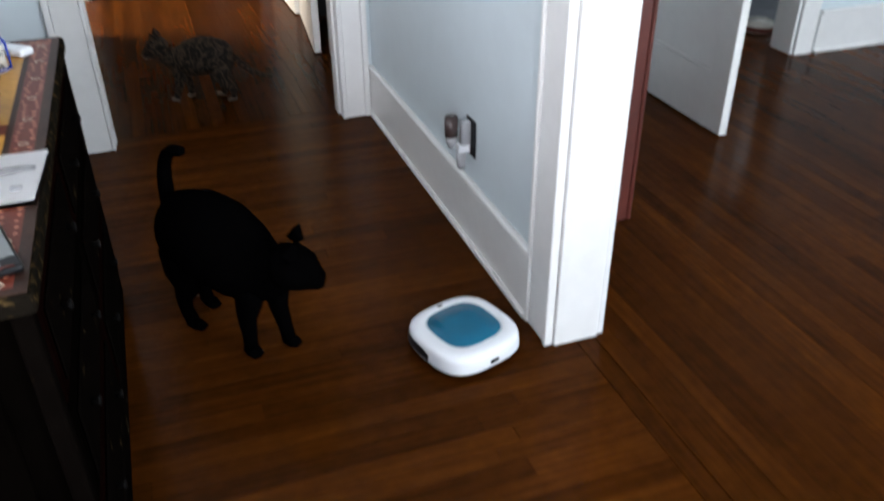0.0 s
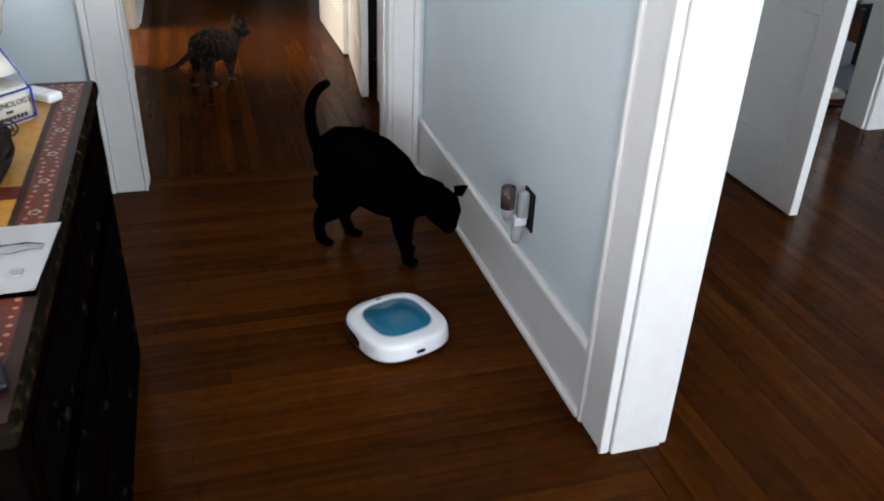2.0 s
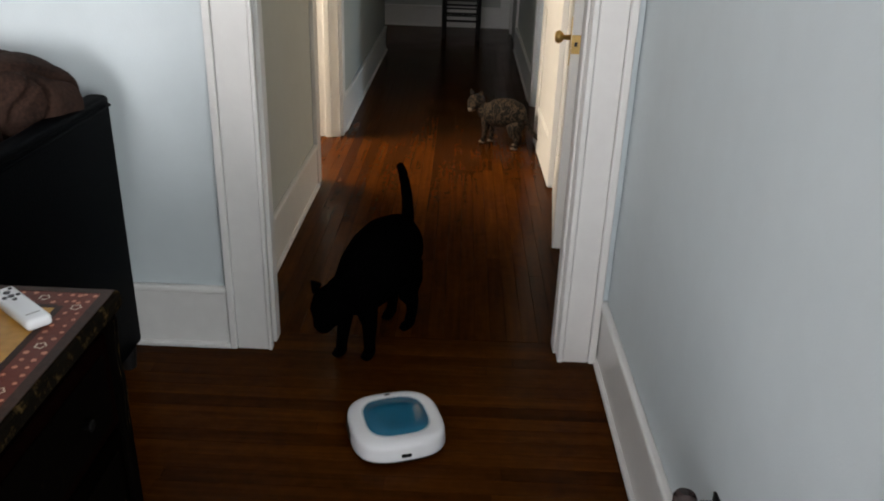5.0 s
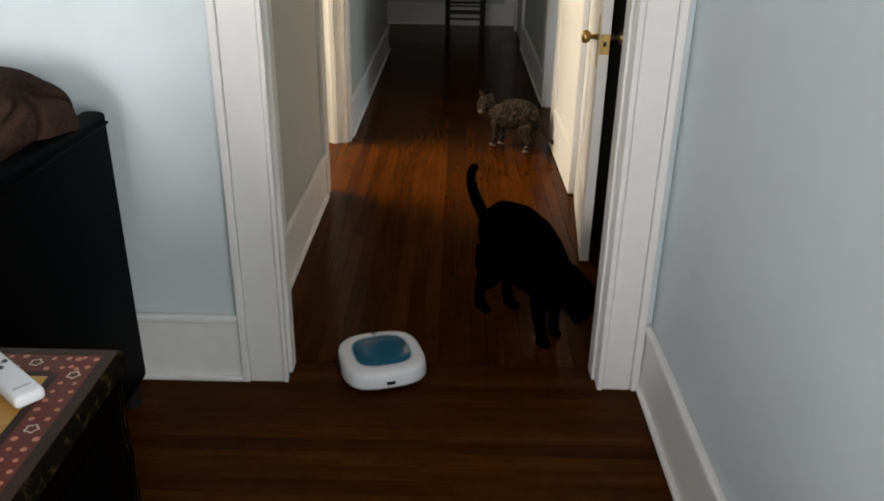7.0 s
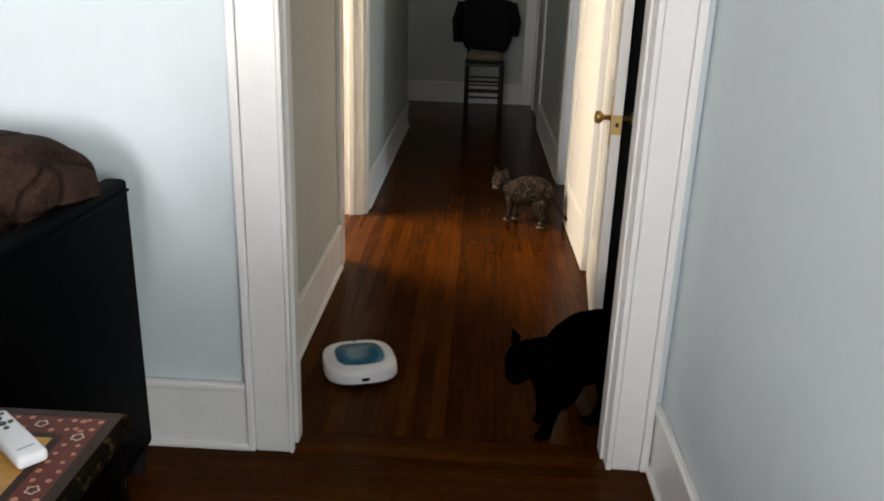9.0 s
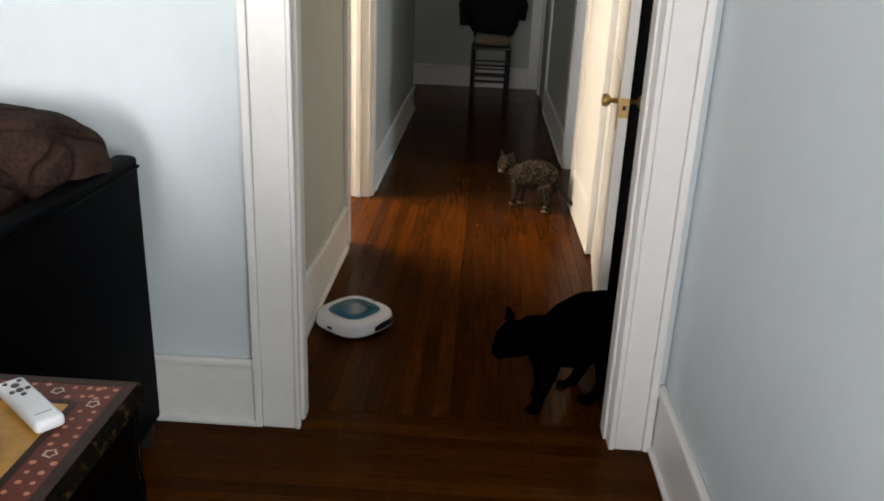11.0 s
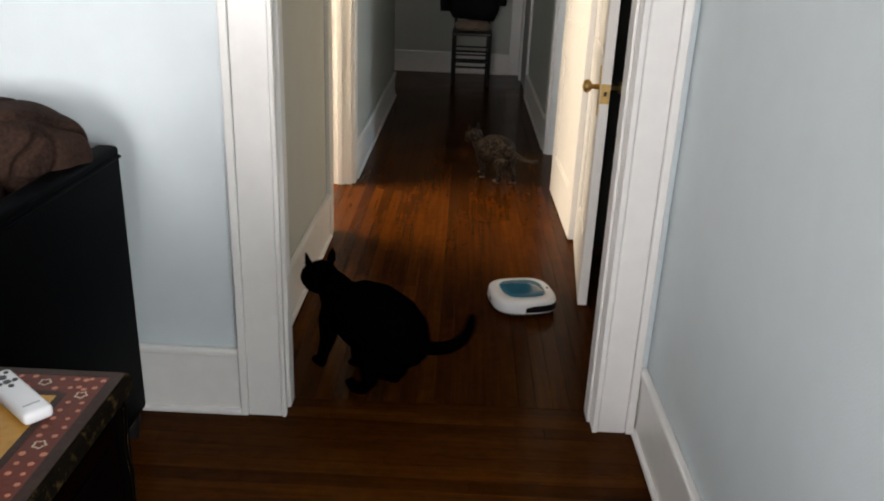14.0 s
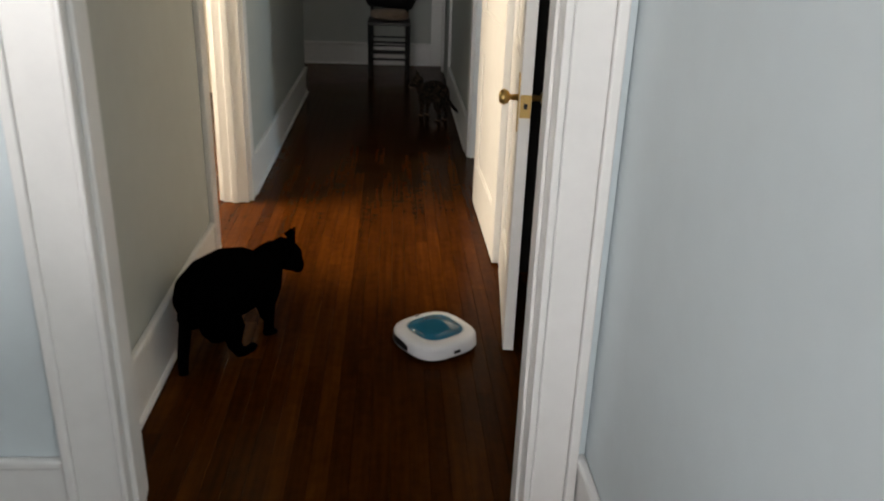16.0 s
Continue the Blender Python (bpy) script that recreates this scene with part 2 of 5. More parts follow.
def loft(bm, rings, n=16, power=2.0):
    """A closed tube through rings (centre, half width, half height); each ring stands square to the path."""
    pts = [Vector(r[0]) for r in rings]
    loops = []
    for i, (c, w, h) in enumerate(rings):
        d = (pts[min(i + 1, len(pts) - 1)] - pts[max(i - 1, 0)]).normalized()
        side = d.cross(Vector((0, 0, 1)))
        side = Vector((1, 0, 0)) if side.length < 0.2 else side.normalized()
        if side.x < 0:
            side = -side
        up = side.cross(d)
        ring = []
        for k in range(n):
            a = 2 * math.pi * k / n
            ca, sa = math.cos(a), math.sin(a)
            ring.append(bm.verts.new(pts[i] + side * w * math.copysign(abs(ca) ** (2 / power), ca) + up * h * math.copysign(abs(sa) ** (2 / power), sa)))
        loops.append(ring)
    for a, b in zip(loops, loops[1:]):
        for k in range(n):
            bm.faces.new((a[k], a[(k + 1) % n], b[(k + 1) % n], b[k]))
    bm.faces.new(loops[0][::-1])
    bm.faces.new(loops[-1])
    bmesh.ops.recalc_face_normals(bm, faces=bm.faces)
    return bm


def finish(name, bm, mat, smooth=False):
    me = bpy.data.meshes.new(name)
    if smooth:
        for f in bm.faces:
            f.smooth = True
    bm.to_mesh(me)
    bm.free()
    me.materials.append(mat)
    return me


def part(name, bm, mat, parent=None, label="", smooth=False, at=None):
    ob = new(name, finish(name, bm, mat, smooth))
    if parent is not None:
        ob.parent = parent
    if at is not None:
        ob.matrix_basis = at
    if label:
        tagged(ob, label)
    return ob


def thing(name, at, label, category, group=""):
    ob = new(name)
    ob.empty_display_size = 0.05
    ob.matrix_basis = at
    return tagged(ob, label, category, group)


def setting(name, bm, mat, label="", parent=None, smooth=False):
    ob = part(name, bm, mat, parent, "", smooth)
    if parent is None:
        tagged(ob, label, "", "", "structure")
    return ob


def text_part(name, words, size, mat, parent, at, label=""):
    cu = bpy.data.curves.new(name, "FONT")
    cu.body, cu.size, cu.align_x, cu.align_y, cu.extrude = words, size, "CENTER", "CENTER", 0.0004
    ob = new(name, cu)
    cu.materials.append(mat)
    ob.parent = parent
    ob.matrix_basis = at
    if label:
        tagged(ob, label)
    return ob


# ---- large structure ----
CEIL = 2.62
XR, XR2 = 0.705, 0.845      # dining side and parlour side of the dividing wall
YF, YF2 = 3.465, 3.605      # dining side and hall side of the end wall
XHL, XHR = -0.565, 0.722    # hall walls
YSTUB = 1.65                # end of the dividing wall
YEND = 10.56

bm = boxmesh(-3.3, -2.6, -0.06, 5.2, 10.8, -0.012)
tagged(setting("floor", bm, M_SUB), "dark-stained oak strip floor, glossy varnish", "", "", "structure")
floor = bpy.data.objects["floor"]

setting("ceiling", boxmesh(-3.4, -2.6, CEIL, 5.2, 10.8, CEIL + 0.08), M_CEIL, "plain white painted ceiling")


def wall(name, boxes, mat=M_WALL, label="light blue painted plaster wall"):
    bm = bmesh.new()
    for b in boxes:
        box(bm, *b)
    return setting(name, bm, mat, label)


# dividing wall with a wide cased opening
wall("wall_dividing_north", [(XR, YSTUB, -0.02, XR2, YF2 - 0.003, CEIL)])
wall("wall_dividing_header", [(XR, -1.2, 2.12, XR2, YSTUB, CEIL)])
wall("wall_dividing_south", [(XR, -2.5, -0.02, XR2, -1.2, CEIL)])
# end wall, pierced by the hall opening
wall("wall_end_west", [(-3.2, YF, -0.02, -0.452, YF2, CEIL), (-0.452, YF, 2.1, 0.592, YF2, CEIL), (0.592, YF, -0.02, XR - 0.002, YF2, CEIL)])
wall("wall_west", [(-3.3, -2.5, -0.02, -3.2, -0.45, CEIL), (-3.3, 1.65, -0.02, -3.2, 3.6, CEIL), (-3.3, -0.45, -0.02, -3.2, 1.65, 0.75), (-3.3, -0.45, 2.35, -3.2, 1.65, CEIL)])
wall("wall_south", [(-3.3, -2.6, -0.02, -1.6, -2.5, CEIL), (-0.4, -2.6, -0.02, 1.9, -2.5, CEIL), (4.0, -2.6, -0.02, 5.2, -2.5, CEIL), (-1.6, -2.6, -0.02, -0.4, -2.5, 0.8), (-1.6, -2.6, 2.4, -0.4, -2.5, CEIL), (1.9, -2.6, -0.02, 4.0, -2.5, 0.7), (1.9, -2.6, 2.4, 4.0, -2.5, CEIL)])
# parlour
wall("wall_parlour_east", [(5.1, -2.5, -0.02, 5.2, 4.2, CEIL), (5.1, 4.2, -0.02, 5.2, 5.8, 0.9), (5.1, 4.2, 2.1, 5.2, 5.8, CEIL), (5.1, 5.8, -0.02, 5.2, 10.8, CEIL)])
wall("wall_parlour_north", [(XR2, YF, -0.02, 2.04, YF2, CEIL), (3.05, YF, -0.02, 5.1, YF2, CEIL), (2.04, YF, 2.06, 3.05, YF2, CEIL)])
wall("wall_bedroom_north", [(0.86, 5.9, -0.02, 5.1, 6.0, CEIL)], M_WALL_DARK)
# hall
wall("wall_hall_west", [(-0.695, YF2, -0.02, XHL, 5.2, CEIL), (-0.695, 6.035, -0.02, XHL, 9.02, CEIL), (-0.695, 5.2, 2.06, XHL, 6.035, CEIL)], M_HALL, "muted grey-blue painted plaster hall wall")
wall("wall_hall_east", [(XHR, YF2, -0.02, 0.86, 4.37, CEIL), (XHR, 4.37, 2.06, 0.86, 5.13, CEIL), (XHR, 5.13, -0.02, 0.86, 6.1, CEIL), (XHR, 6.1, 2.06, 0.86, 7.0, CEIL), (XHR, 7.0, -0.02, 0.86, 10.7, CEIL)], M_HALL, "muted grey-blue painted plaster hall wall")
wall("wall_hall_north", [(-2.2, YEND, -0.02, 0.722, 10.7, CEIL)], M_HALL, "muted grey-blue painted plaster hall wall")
wall("wall_side_room", [(-2.3, 3.61, -0.02, -2.2, 5.2, CEIL), (-2.3, 6.6, -0.02, -2.2, 9.0, CEIL), (-2.3, 5.2, -0.02, -2.2, 6.6, 1.0), (-2.3, 5.2, 2.55, -2.2, 6.6, CEIL), (-2.2, 8.9, -0.02, -0.7, 9.0, CEIL)], M_BLUEGREY, "warm cream painted plaster wall")
wall("wall_landing", [(-2.3, 9.0, -0.02, -2.2, 9.4, CEIL), (-2.3, 10.3, -0.02, -2.2, 10.7, CEIL), (-2.3, 9.4, -0.02, -2.2, 10.3, 0.9), (-2.3, 9.4, 2.2, -2.2, 10.3, CEIL)], M_WALL_DARK)
# unseen closet walls, their shade carried by the near-black colour
wall("wall_closet", [(0.86, 4.2, -0.02, 1.6, 4.26, CEIL), (1.54, 4.26, -0.02, 1.6, 5.3, CEIL), (0.86, 5.24, -0.02, 1.54, 5.3, CEIL)], M_CLOSET_SHADE, "unseen closet wall, near-black in place of shade")
wall("wall_east_room", [(3.2, 6.0, -0.02, 3.3, 6.35, CEIL), (3.2, 7.65, -0.02, 3.3, 8.5, CEIL), (3.2, 6.35, -0.02, 3.3, 7.65, 0.8), (3.2, 6.35, 2.2, 3.3, 7.65, CEIL), (0.86, 8.4, -0.02, 3.2, 8.5, CEIL)], M_WALL_DARK)


def baseboard(name, x0, y0, x1, y1, side):
    """Tall moulded baseboard along a wall line: board, cap and shoe. side: the way it faces, as (dx, dy)."""
    ob = None
    for nm, t, z0, z1, bev in (("board", 0.018, 0, 0.205, 0.002), ("cap", 0.026, 0.205, 0.232, 0.008), ("shoe", 0.032, 0, 0.02, 0.007)):
        dx, dy = side
        bm = bmesh.new()
        xs, ys = sorted((x0, x1 + dx * t if x0 == x1 else x1)), sorted((y0, y1 + dy * t if y0 == y1 else y1))
        box(bm, xs[0], ys[0], z0, xs[1], ys[1], z1, bev, 2)
        if ob is None:
            ob = setting(name, bm, M_TRIM, "tall white painted moulded baseboard")
        else:
            part(nm, bm, M_TRIM, ob)
    return ob


baseboard("baseboard_dividing", XR, YSTUB + 0.125, XR, YF, (-1, 0))
baseboard("baseboard_end", -3.2, YF, -0.565, YF, (0, -1))
baseboard("baseboard_hall_west", XHL, YF2 + 0.02, XHL, 5.09, (1, 0))
baseboard("baseboard_hall_west", XHL, 6.145, XHL, 9.0, (1, 0))
baseboard("baseboard_hall_east", XHR, 7.12, XHR, 9.2, (-1, 0))
baseboard("baseboard_hall_north", -2.2, YEND, 0.6, YEND, (0, -1))
baseboard("baseboard_parlour", 3.18, YF, 5.1, YF, (0, -1))


def casing(name, boards, label="white painted door casing with beaded edges"):
    """boards: boxes of the trim, the first one carries the rest."""
    first = None
    for b in boards:
        bm = boxmesh(*b, 0.004, 2)
        if first is None:
            first = setting(name, bm, M_TRIM, label)
        else:
            part("casing_board", bm, M_TRIM, first)
    return first


# hall opening seen from the dining room: flat boards, beads, jambs, head
y0 = YF - 0.022
casing("trim_hall_opening", [
    (-0.543, y0, 0, -0.438, YF, 2.22), (-0.437, y0 - 0.006, 0, -0.424, YF, 2.1), (-0.568, y0 - 0.007, 0, -0.544, YF, 2.22),
    (-0.452, YF + 0.001, 0, -0.434, YF2, 2.1), (-0.434, YF + 0.03, 0, -0.42, YF2 - 0.05, 2.09),
    (0.571, y0, 0, 0.656, YF, 2.22), (0.552, y0 - 0.006, 0, 0.57, YF, 2.1), (0.657, y0 - 0.007, 0, 0.682, YF, 2.22),
    (0.552, YF + 0.001, 0, 0.592, YF2, 2.1), (0.542, YF + 0.03, 0, 0.552, YF2 - 0.04, 2.09),
    (-0.437, y0, 2.1, 0.57, YF, 2.22),
    (-0.56, YF2 + 0.001, 0, -0.437, YF2 + 0.02, 2.2), (0.556, YF2 + 0.001, 0, 0.715, YF2 + 0.02, 2.2)])
# end of the dividing wall: casing on the dining side, jamb, casing on the parlour side
casing("trim_dividing_opening", [
    (XR - 0.02, YSTUB + 0.004, 0, XR, YSTUB + 0.108, 2.22), (XR - 0.027, YSTUB + 0.109, 0, XR, YSTUB + 0.124, 2.22), (XR - 0.026, YSTUB - 0.012, 0, XR, YSTUB + 0.003, 2.12),
    (XR + 0.002, YSTUB - 0.02, 0, XR2 - 0.002, YSTUB, 2.12), (XR2, YSTUB - 0.012, 0, XR2 + 0.02, YSTUB + 0.12, 2.22),
    (XR - 0.02, -1.2, 2.12, XR, YSTUB + 0.003, 2.22), (XR + 0.001, -1.22, 0, XR2 - 0.002, -1.2, 2.12)])
# left doorway in the hall
casing("trim_side_room_door", [
    (XHL, 5.095, 0, XHL + 0.022, 5.19, 2.16), (XHL, 6.045, 0, XHL + 0.022, 6.14, 2.16), (XHL, 5.19, 2.05, XHL + 0.022, 6.045, 2.16),
    (-0.7, 5.2, 0, XHL + 0.004, 5.215, 2.06), (-0.7, 6.015, 0, XHL + 0.004, 6.034, 2.06), (-0.65, 6.0, 0, -0.615, 6.014, 2.05),
    (-0.722, 6.04, 0, -0.7, 6.14, 2.16)])
# right doorways in the hall
casing("trim_closet_door", [(XHR - 0.02, 4.27, 0, XHR, 4.365, 2.16), (XHR - 0.02, 5.13, 0, XHR, 5.22, 2.16), (XHR - 0.02, 4.365, 2.06, XHR, 5.13, 2.16), (XHR, 5.118, 0, 0.742, 5.129, 2.06), (XHR, 4.371, 0, 0.742, 4.38, 2.06)])
# jamb boards coloured near-black so the gap beside the door stays in shade
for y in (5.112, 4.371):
    setting("trim_closet_jamb", boxmesh(0.743, y, 0, 0.862, y + 0.017, 2.06), M_CLOSET_SHADE, "closet jamb, near-black in place of shade")
casing("trim_hall_east_door", [(XHR - 0.022, 6.995, 0, XHR, 7.115, 2.16), (XHR - 0.003, 6.975, 0, 0.87, 6.999, 2.06), (XHR - 0.022, 6.06, 0, XHR, 6.1, 2.16), (XHR - 0.022, 6.1, 2.06, XHR, 6.995, 2.16)])
casing("trim_far_door", [(XHR - 0.02, 9.21, 0, XHR, 9.32, 2.16), (XHR - 0.02, 10.2, 0, XHR, 10.3, 2.16), (0.6, YEND - 0.02, 0, 0.715, YEND, 2.16)])
casing("trim_parlour_door", [(3.05, YF - 0.02, 0, 3.165, YF, 2.16), (3.035, YF, 0, 3.05, YF2 + 0.02, 2.06), (1.93, YF - 0.02, 0, 2.03, YF, 2.16), (2.03, YF - 0.02, 2.06, 3.05, YF, 2.16), (2.025, YF, 0, 2.04, YF2, 2.06)])


def window_unit(name, c, w, h, facing):
    """A sash window assumed in a wall opening: frame, meeting rail and two panes."""
    m = pose(*c, 0, 0, facing)
    ob = tagged(new(name), "assumed white sash window, daylight outside", "", "", "structure")
    ob.matrix_basis = m
    bm = bmesh.new()
    for b in ((-w / 2, -0.05, -h / 2, -w / 2 + 0.06, 0.05, h / 2), (w / 2 - 0.06, -0.05, -h / 2, w / 2, 0.05, h / 2), (-w / 2, -0.05, h / 2 - 0.06, w / 2, 0.05, h / 2), (-w / 2, -0.05, -h / 2, w / 2, 0.05, -h / 2 + 0.06), (-w / 2, -0.03, -0.02, w / 2, 0.03, 0.02)):
        box(bm, *b)
    part("window_frame", bm, M_TRIM, ob)
    return ob


# window_1 is unseen, added where the dining fill lamp stands
window_unit("window_1", (-3.25, 0.6, 1.55), 2.1, 1.6, 90)
window_unit("window_2", (-1.0, -2.55, 1.6), 1.2, 1.6, 0)
window_unit("window_3", (2.95, -2.55, 1.55), 2.1, 1.7, 0)
window_unit("window_4", (-2.25, 5.9, 1.775), 1.4, 1.55, 90)
window_unit("window_5", (5.15, 5.0, 1.5), 1.6, 1.2, 90)
window_unit("window_7", (3.25, 7.0, 1.5), 1.3, 1.4, 90)
window_unit("window_6", (-2.25, 9.85, 1.55), 0.9, 1.3, 90)

# ---- doors ----


def panel_door(name, w, h, at, label, panels, knob=None, hinges=()):
    """A painted panelled leaf, hinge edge at x = 0, leaf along +x, thickness along y."""
    ob = thing(name, at, label, "door")
    t = 0.038
    st = 0.115
    zs = [0.01] + [v for p in panels for v in p] + [h]
    rails = list(zip(zs[0::2], zs[1::2]))
    part("stile", boxmesh(0, -t / 2, 0.01, st, t / 2, h, 0.002), M_DOOR, ob)
    part("stile", boxmesh(w - st, -t / 2, 0.01, w, t / 2, h, 0.002), M_DOOR, ob)
    for a, b in rails:
        part("rail", boxmesh(st, -t / 2 + 0.0005, a, w - st, t / 2 - 0.0005, b), M_DOOR, ob)
    for a, b in panels:
        bm = boxmesh(st, -0.008, a, w - st, 0.008, b)
        for s in (-1, 1):
            for q in ((st, a, w - st, a + 0.018), (st, b - 0.018, w - st, b), (st, a + 0.018, st + 0.018, b - 0.018), (w - st - 0.018, a + 0.018, w - st, b - 0.018)):
                box(bm, q[0], min(s * 0.008, s * 0.016), q[1], q[2], max(s * 0.008, s * 0.016), q[3], 0.003)
        part("panel", bm, M_DOOR, ob)
    if knob:
        for s in (-1, 1):
            bm = bmesh.new()
            loft(bm, [((w - 0.06, s * (t / 2), knob), 0.012, 0.012), ((w - 0.06, s * (t / 2 + 0.03), knob), 0.009, 0.009), ((w - 0.06, s * (t / 2 + 0.036), knob), 0.02, 0.02), ((w - 0.06, s * (t / 2 + 0.05), knob), 0.027, 0.027), ((w - 0.06, s * (t / 2 + 0.062), knob), 0.022, 0.022), ((w - 0.06, s * (t / 2 + 0.067), knob), 0.008, 0.008)])
            part("knob", bm, M_BRASS, ob, "round worn brass knob", True)
            part("escutcheon", boxmesh(w - 0.082, min(s * t / 2, s * (t / 2 + 0.003)), knob - 0.11, w - 0.038, max(s * t / 2, s * (t / 2 + 0.003)), knob + 0.08), M_BRASS, ob)
        part("lock_plate", boxmesh(w, -0.018, knob - 0.055, w + 0.003, 0.018, knob + 0.02, 0.001), M_BRASS, ob, "small brass mortise lock plate")
        part("latch_bolt", boxmesh(w + 0.003, -0.006, knob - 0.025, w + 0.007, 0.006, knob - 0.008), M_IRON, ob)
    for z in hinges:
        bm = cyl(bmesh.new(), -0.002, t / 2 + 0.004, z - 0.05, 0.007, 0.1, n=10)
        box(bm, 0.0, t / 2, z - 0.045, 0.03, t / 2 + 0.002, z + 0.045)
        part("hinge", bm, M_BRASS, ob, "brass butt hinge")
    return ob


P5 = [(0.24, 0.62), (0.74, 0.98), (1.1, 1.34), (1.46, 1.7), (1.8, 1.92)]
P2 = [(0.24, 0.86), (1.04, 1.9)]
# closet door, ajar into the hall; hinge on the far side
a = math.degrees(math.atan2(4.385 - 5.115, 0.632 - 0.703))
panel_door("closet_door", 0.735, 2.03, pose(0.712, 5.113, 0, 0, 0, a), "white panelled hall door standing ajar with brass knob", P2, 0.925, (0.3, 1.75))
# the next door, folded back flat along the hall wall
panel_door("hall_door", 0.88, 2.03, pose(0.678, 6.07, 0, 0, 0, -89.2), "white panelled door folded back against the hall wall", P2, None, (0.3, 1.75))
panel_door("parlour_door", 0.8, 2.03, pose(2.03, 3.47, 0, 0, 0, -90.5), "white panelled door standing open into the parlour", [(0.25, 0.78), (0.92, 1.3), (1.42, 1.9)], None, ())

# ---- dining room things ----


def painted_chest(at):
    """Painted chest of drawers. Local x: front to back from 0 to -W, y along the front, top at H."""
    W, L, H = 0.56, 1.25, 0.797
    ob = thing("chest_of_drawers", at, "dark distressed chest of drawers with red and ochre painted top", "chest")
    part("carcass", boxmesh(-W + 0.02, 0.03, 0.09, -0.03, L - 0.03, H - 0.035, 0.004), M_CHEST, ob)
    bm = bmesh.new()
    box(bm, -W, 0, H - 0.036, 0, L, H, 0.009, 3)
    part("top", bm, M_GOLD, ob, "worn top with rubbed gilded edge")
    e, z = 0.016, H
    bw = 0.062
    for q in ((-W + e, e, -e, e + bw), (-W + e, L - e - bw, -e, L - e), (-W + e, e + bw, -W + e + bw, L - e - bw), (-e - bw, e + bw, -e, L - e - bw), (-W + e + bw, 0.6, -e - bw, 0.655)):
        part("border", boxmesh(q[0], q[1], z, q[2], q[3], z + 0.001), M_BORDER, ob, "faded red painted border")
    for q in ((-W + e + bw, e + bw, -e - bw, 0.6), (-W + e + bw, 0.655, -e - bw, L - e - bw)):
        part("field", boxmesh(q[0], q[1], z, q[2], q[3], z + 0.0012), M_OCHRE, ob, "crackled ochre painted field")
        bm = bmesh.new()
        rnd = random.Random(4)
        for k in range(26):
            cx, cy = rnd.uniform(q[0] + 0.08, q[2] - 0.04), rnd.uniform(q[1] + 0.12, q[3] - 0.12)
            g = bmesh.ops.create_circle(bm, cap_ends=True, segments=7, radius=rnd.uniform(0.008, 0.024), matrix=pose(cx, cy, z + 0.0017, 0, 0, rnd.uniform(0, 180)) @ Matrix.Diagonal((1, 0.45, 1, 1)))
        tagged(part("leaf_painting", bm, M_OLIVE, ob, "dark painted leaf sprays"), kind="stuff")
    # darkened bands along the edge and round the fields
    for q in ((-W + 0.01, 0.008, -0.008, 0.024), (-W + 0.01, L - 0.024, -0.008, L - 0.008), (-0.026, 0.024, -0.008, L - 0.024), (-e - bw - 0.004, e + bw - 0.004, -e - bw + 0.008, L - e - bw + 0.004), (-W + e + bw, L - e - bw - 0.004, -e - bw - 0.004, L - e - bw + 0.008), (-W + e + bw, e + bw - 0.008, -e - bw - 0.004, e + bw + 0.004)):
        part("shadow_band", boxmesh(q[0], q[1], z, q[2], q[3], z + 0.0014), M_UMBER, ob, "dark umber glazed band")
    # painted dots and little flowers along the border
    dots, blooms = bmesh.new(), bmesh.new()
    rnd = random.Random(2)
    runs = [((-e - bw / 2, e + 0.02), (-e - bw / 2, L - e - 0.02)), ((-W + 0.05, L - e - bw / 2), (-0.05, L - e - bw / 2)), ((-W + 0.05, e + bw / 2), (-0.05, e + bw / 2))]
    for (ax, ay), (bx, by) in runs:
        n = int(math.hypot(bx - ax, by - ay) / 0.021)
        for k in range(n + 1):
            u = k / n
            px, py = ax + (bx - ax) * u, ay + (by - ay) * u
            if k % 6 == 0:
                loop = []
                for j in range(24):
                    an = j * math.pi / 12
                    r = 0.0085 + 0.0014 * math.cos(5 * an)
                    loop.append([blooms.verts.new((px + q * math.cos(an), py + q * math.sin(an), z + 0.0019)) for q in (r - 0.002, r + 0.0006)])
                for a, b in zip(loop, loop[1:] + loop[:1]):
                    blooms.faces.new((a[0], a[1], b[1], b[0]))
            else:
                for s in (-1, 1):
                    w = 0.012 + rnd.uniform(-0.003, 0.004)
                    nx, ny = (0, 1) if ay == by else (1, 0)
                    bmesh.ops.create_circle(dots, cap_ends=True, segments=7, radius=rnd.uniform(0.0036, 0.0052), matrix=pose(px + nx * s * w, py + ny * s * w, z + 0.0018))
    tagged(part("painted_dots", dots, M_DOT, ob, "pink painted dots"), kind="stuff")
    tagged(part("painted_blooms", blooms, M_CREAM, ob, "cream painted flower rings"), kind="stuff")
    # front drawers, each with raised edge and drop pulls
    for k, (z0, z1) in enumerate(((0.12, 0.32), (0.335, 0.535), (0.55, 0.74))):
        for y0_, y1_ in ((0.06, 0.615), (0.635, 1.19)):
            d = part("drawer", boxmesh(-0.03, y0_, z0, -0.012, y1_, z1, 0.004), M_CHEST_RED if k != 1 else M_CHEST, ob, "dark red distressed drawer front")
            part("drawer_moulding", boxmesh(-0.012, y0_ + 0.03, z0 + 0.025, -0.006, y1_ - 0.03, z1 - 0.025, 0.003), M_WORN, d)
            for yy in (y0_ + 0.14, y1_ - 0.14):
                bm = bmesh.new()
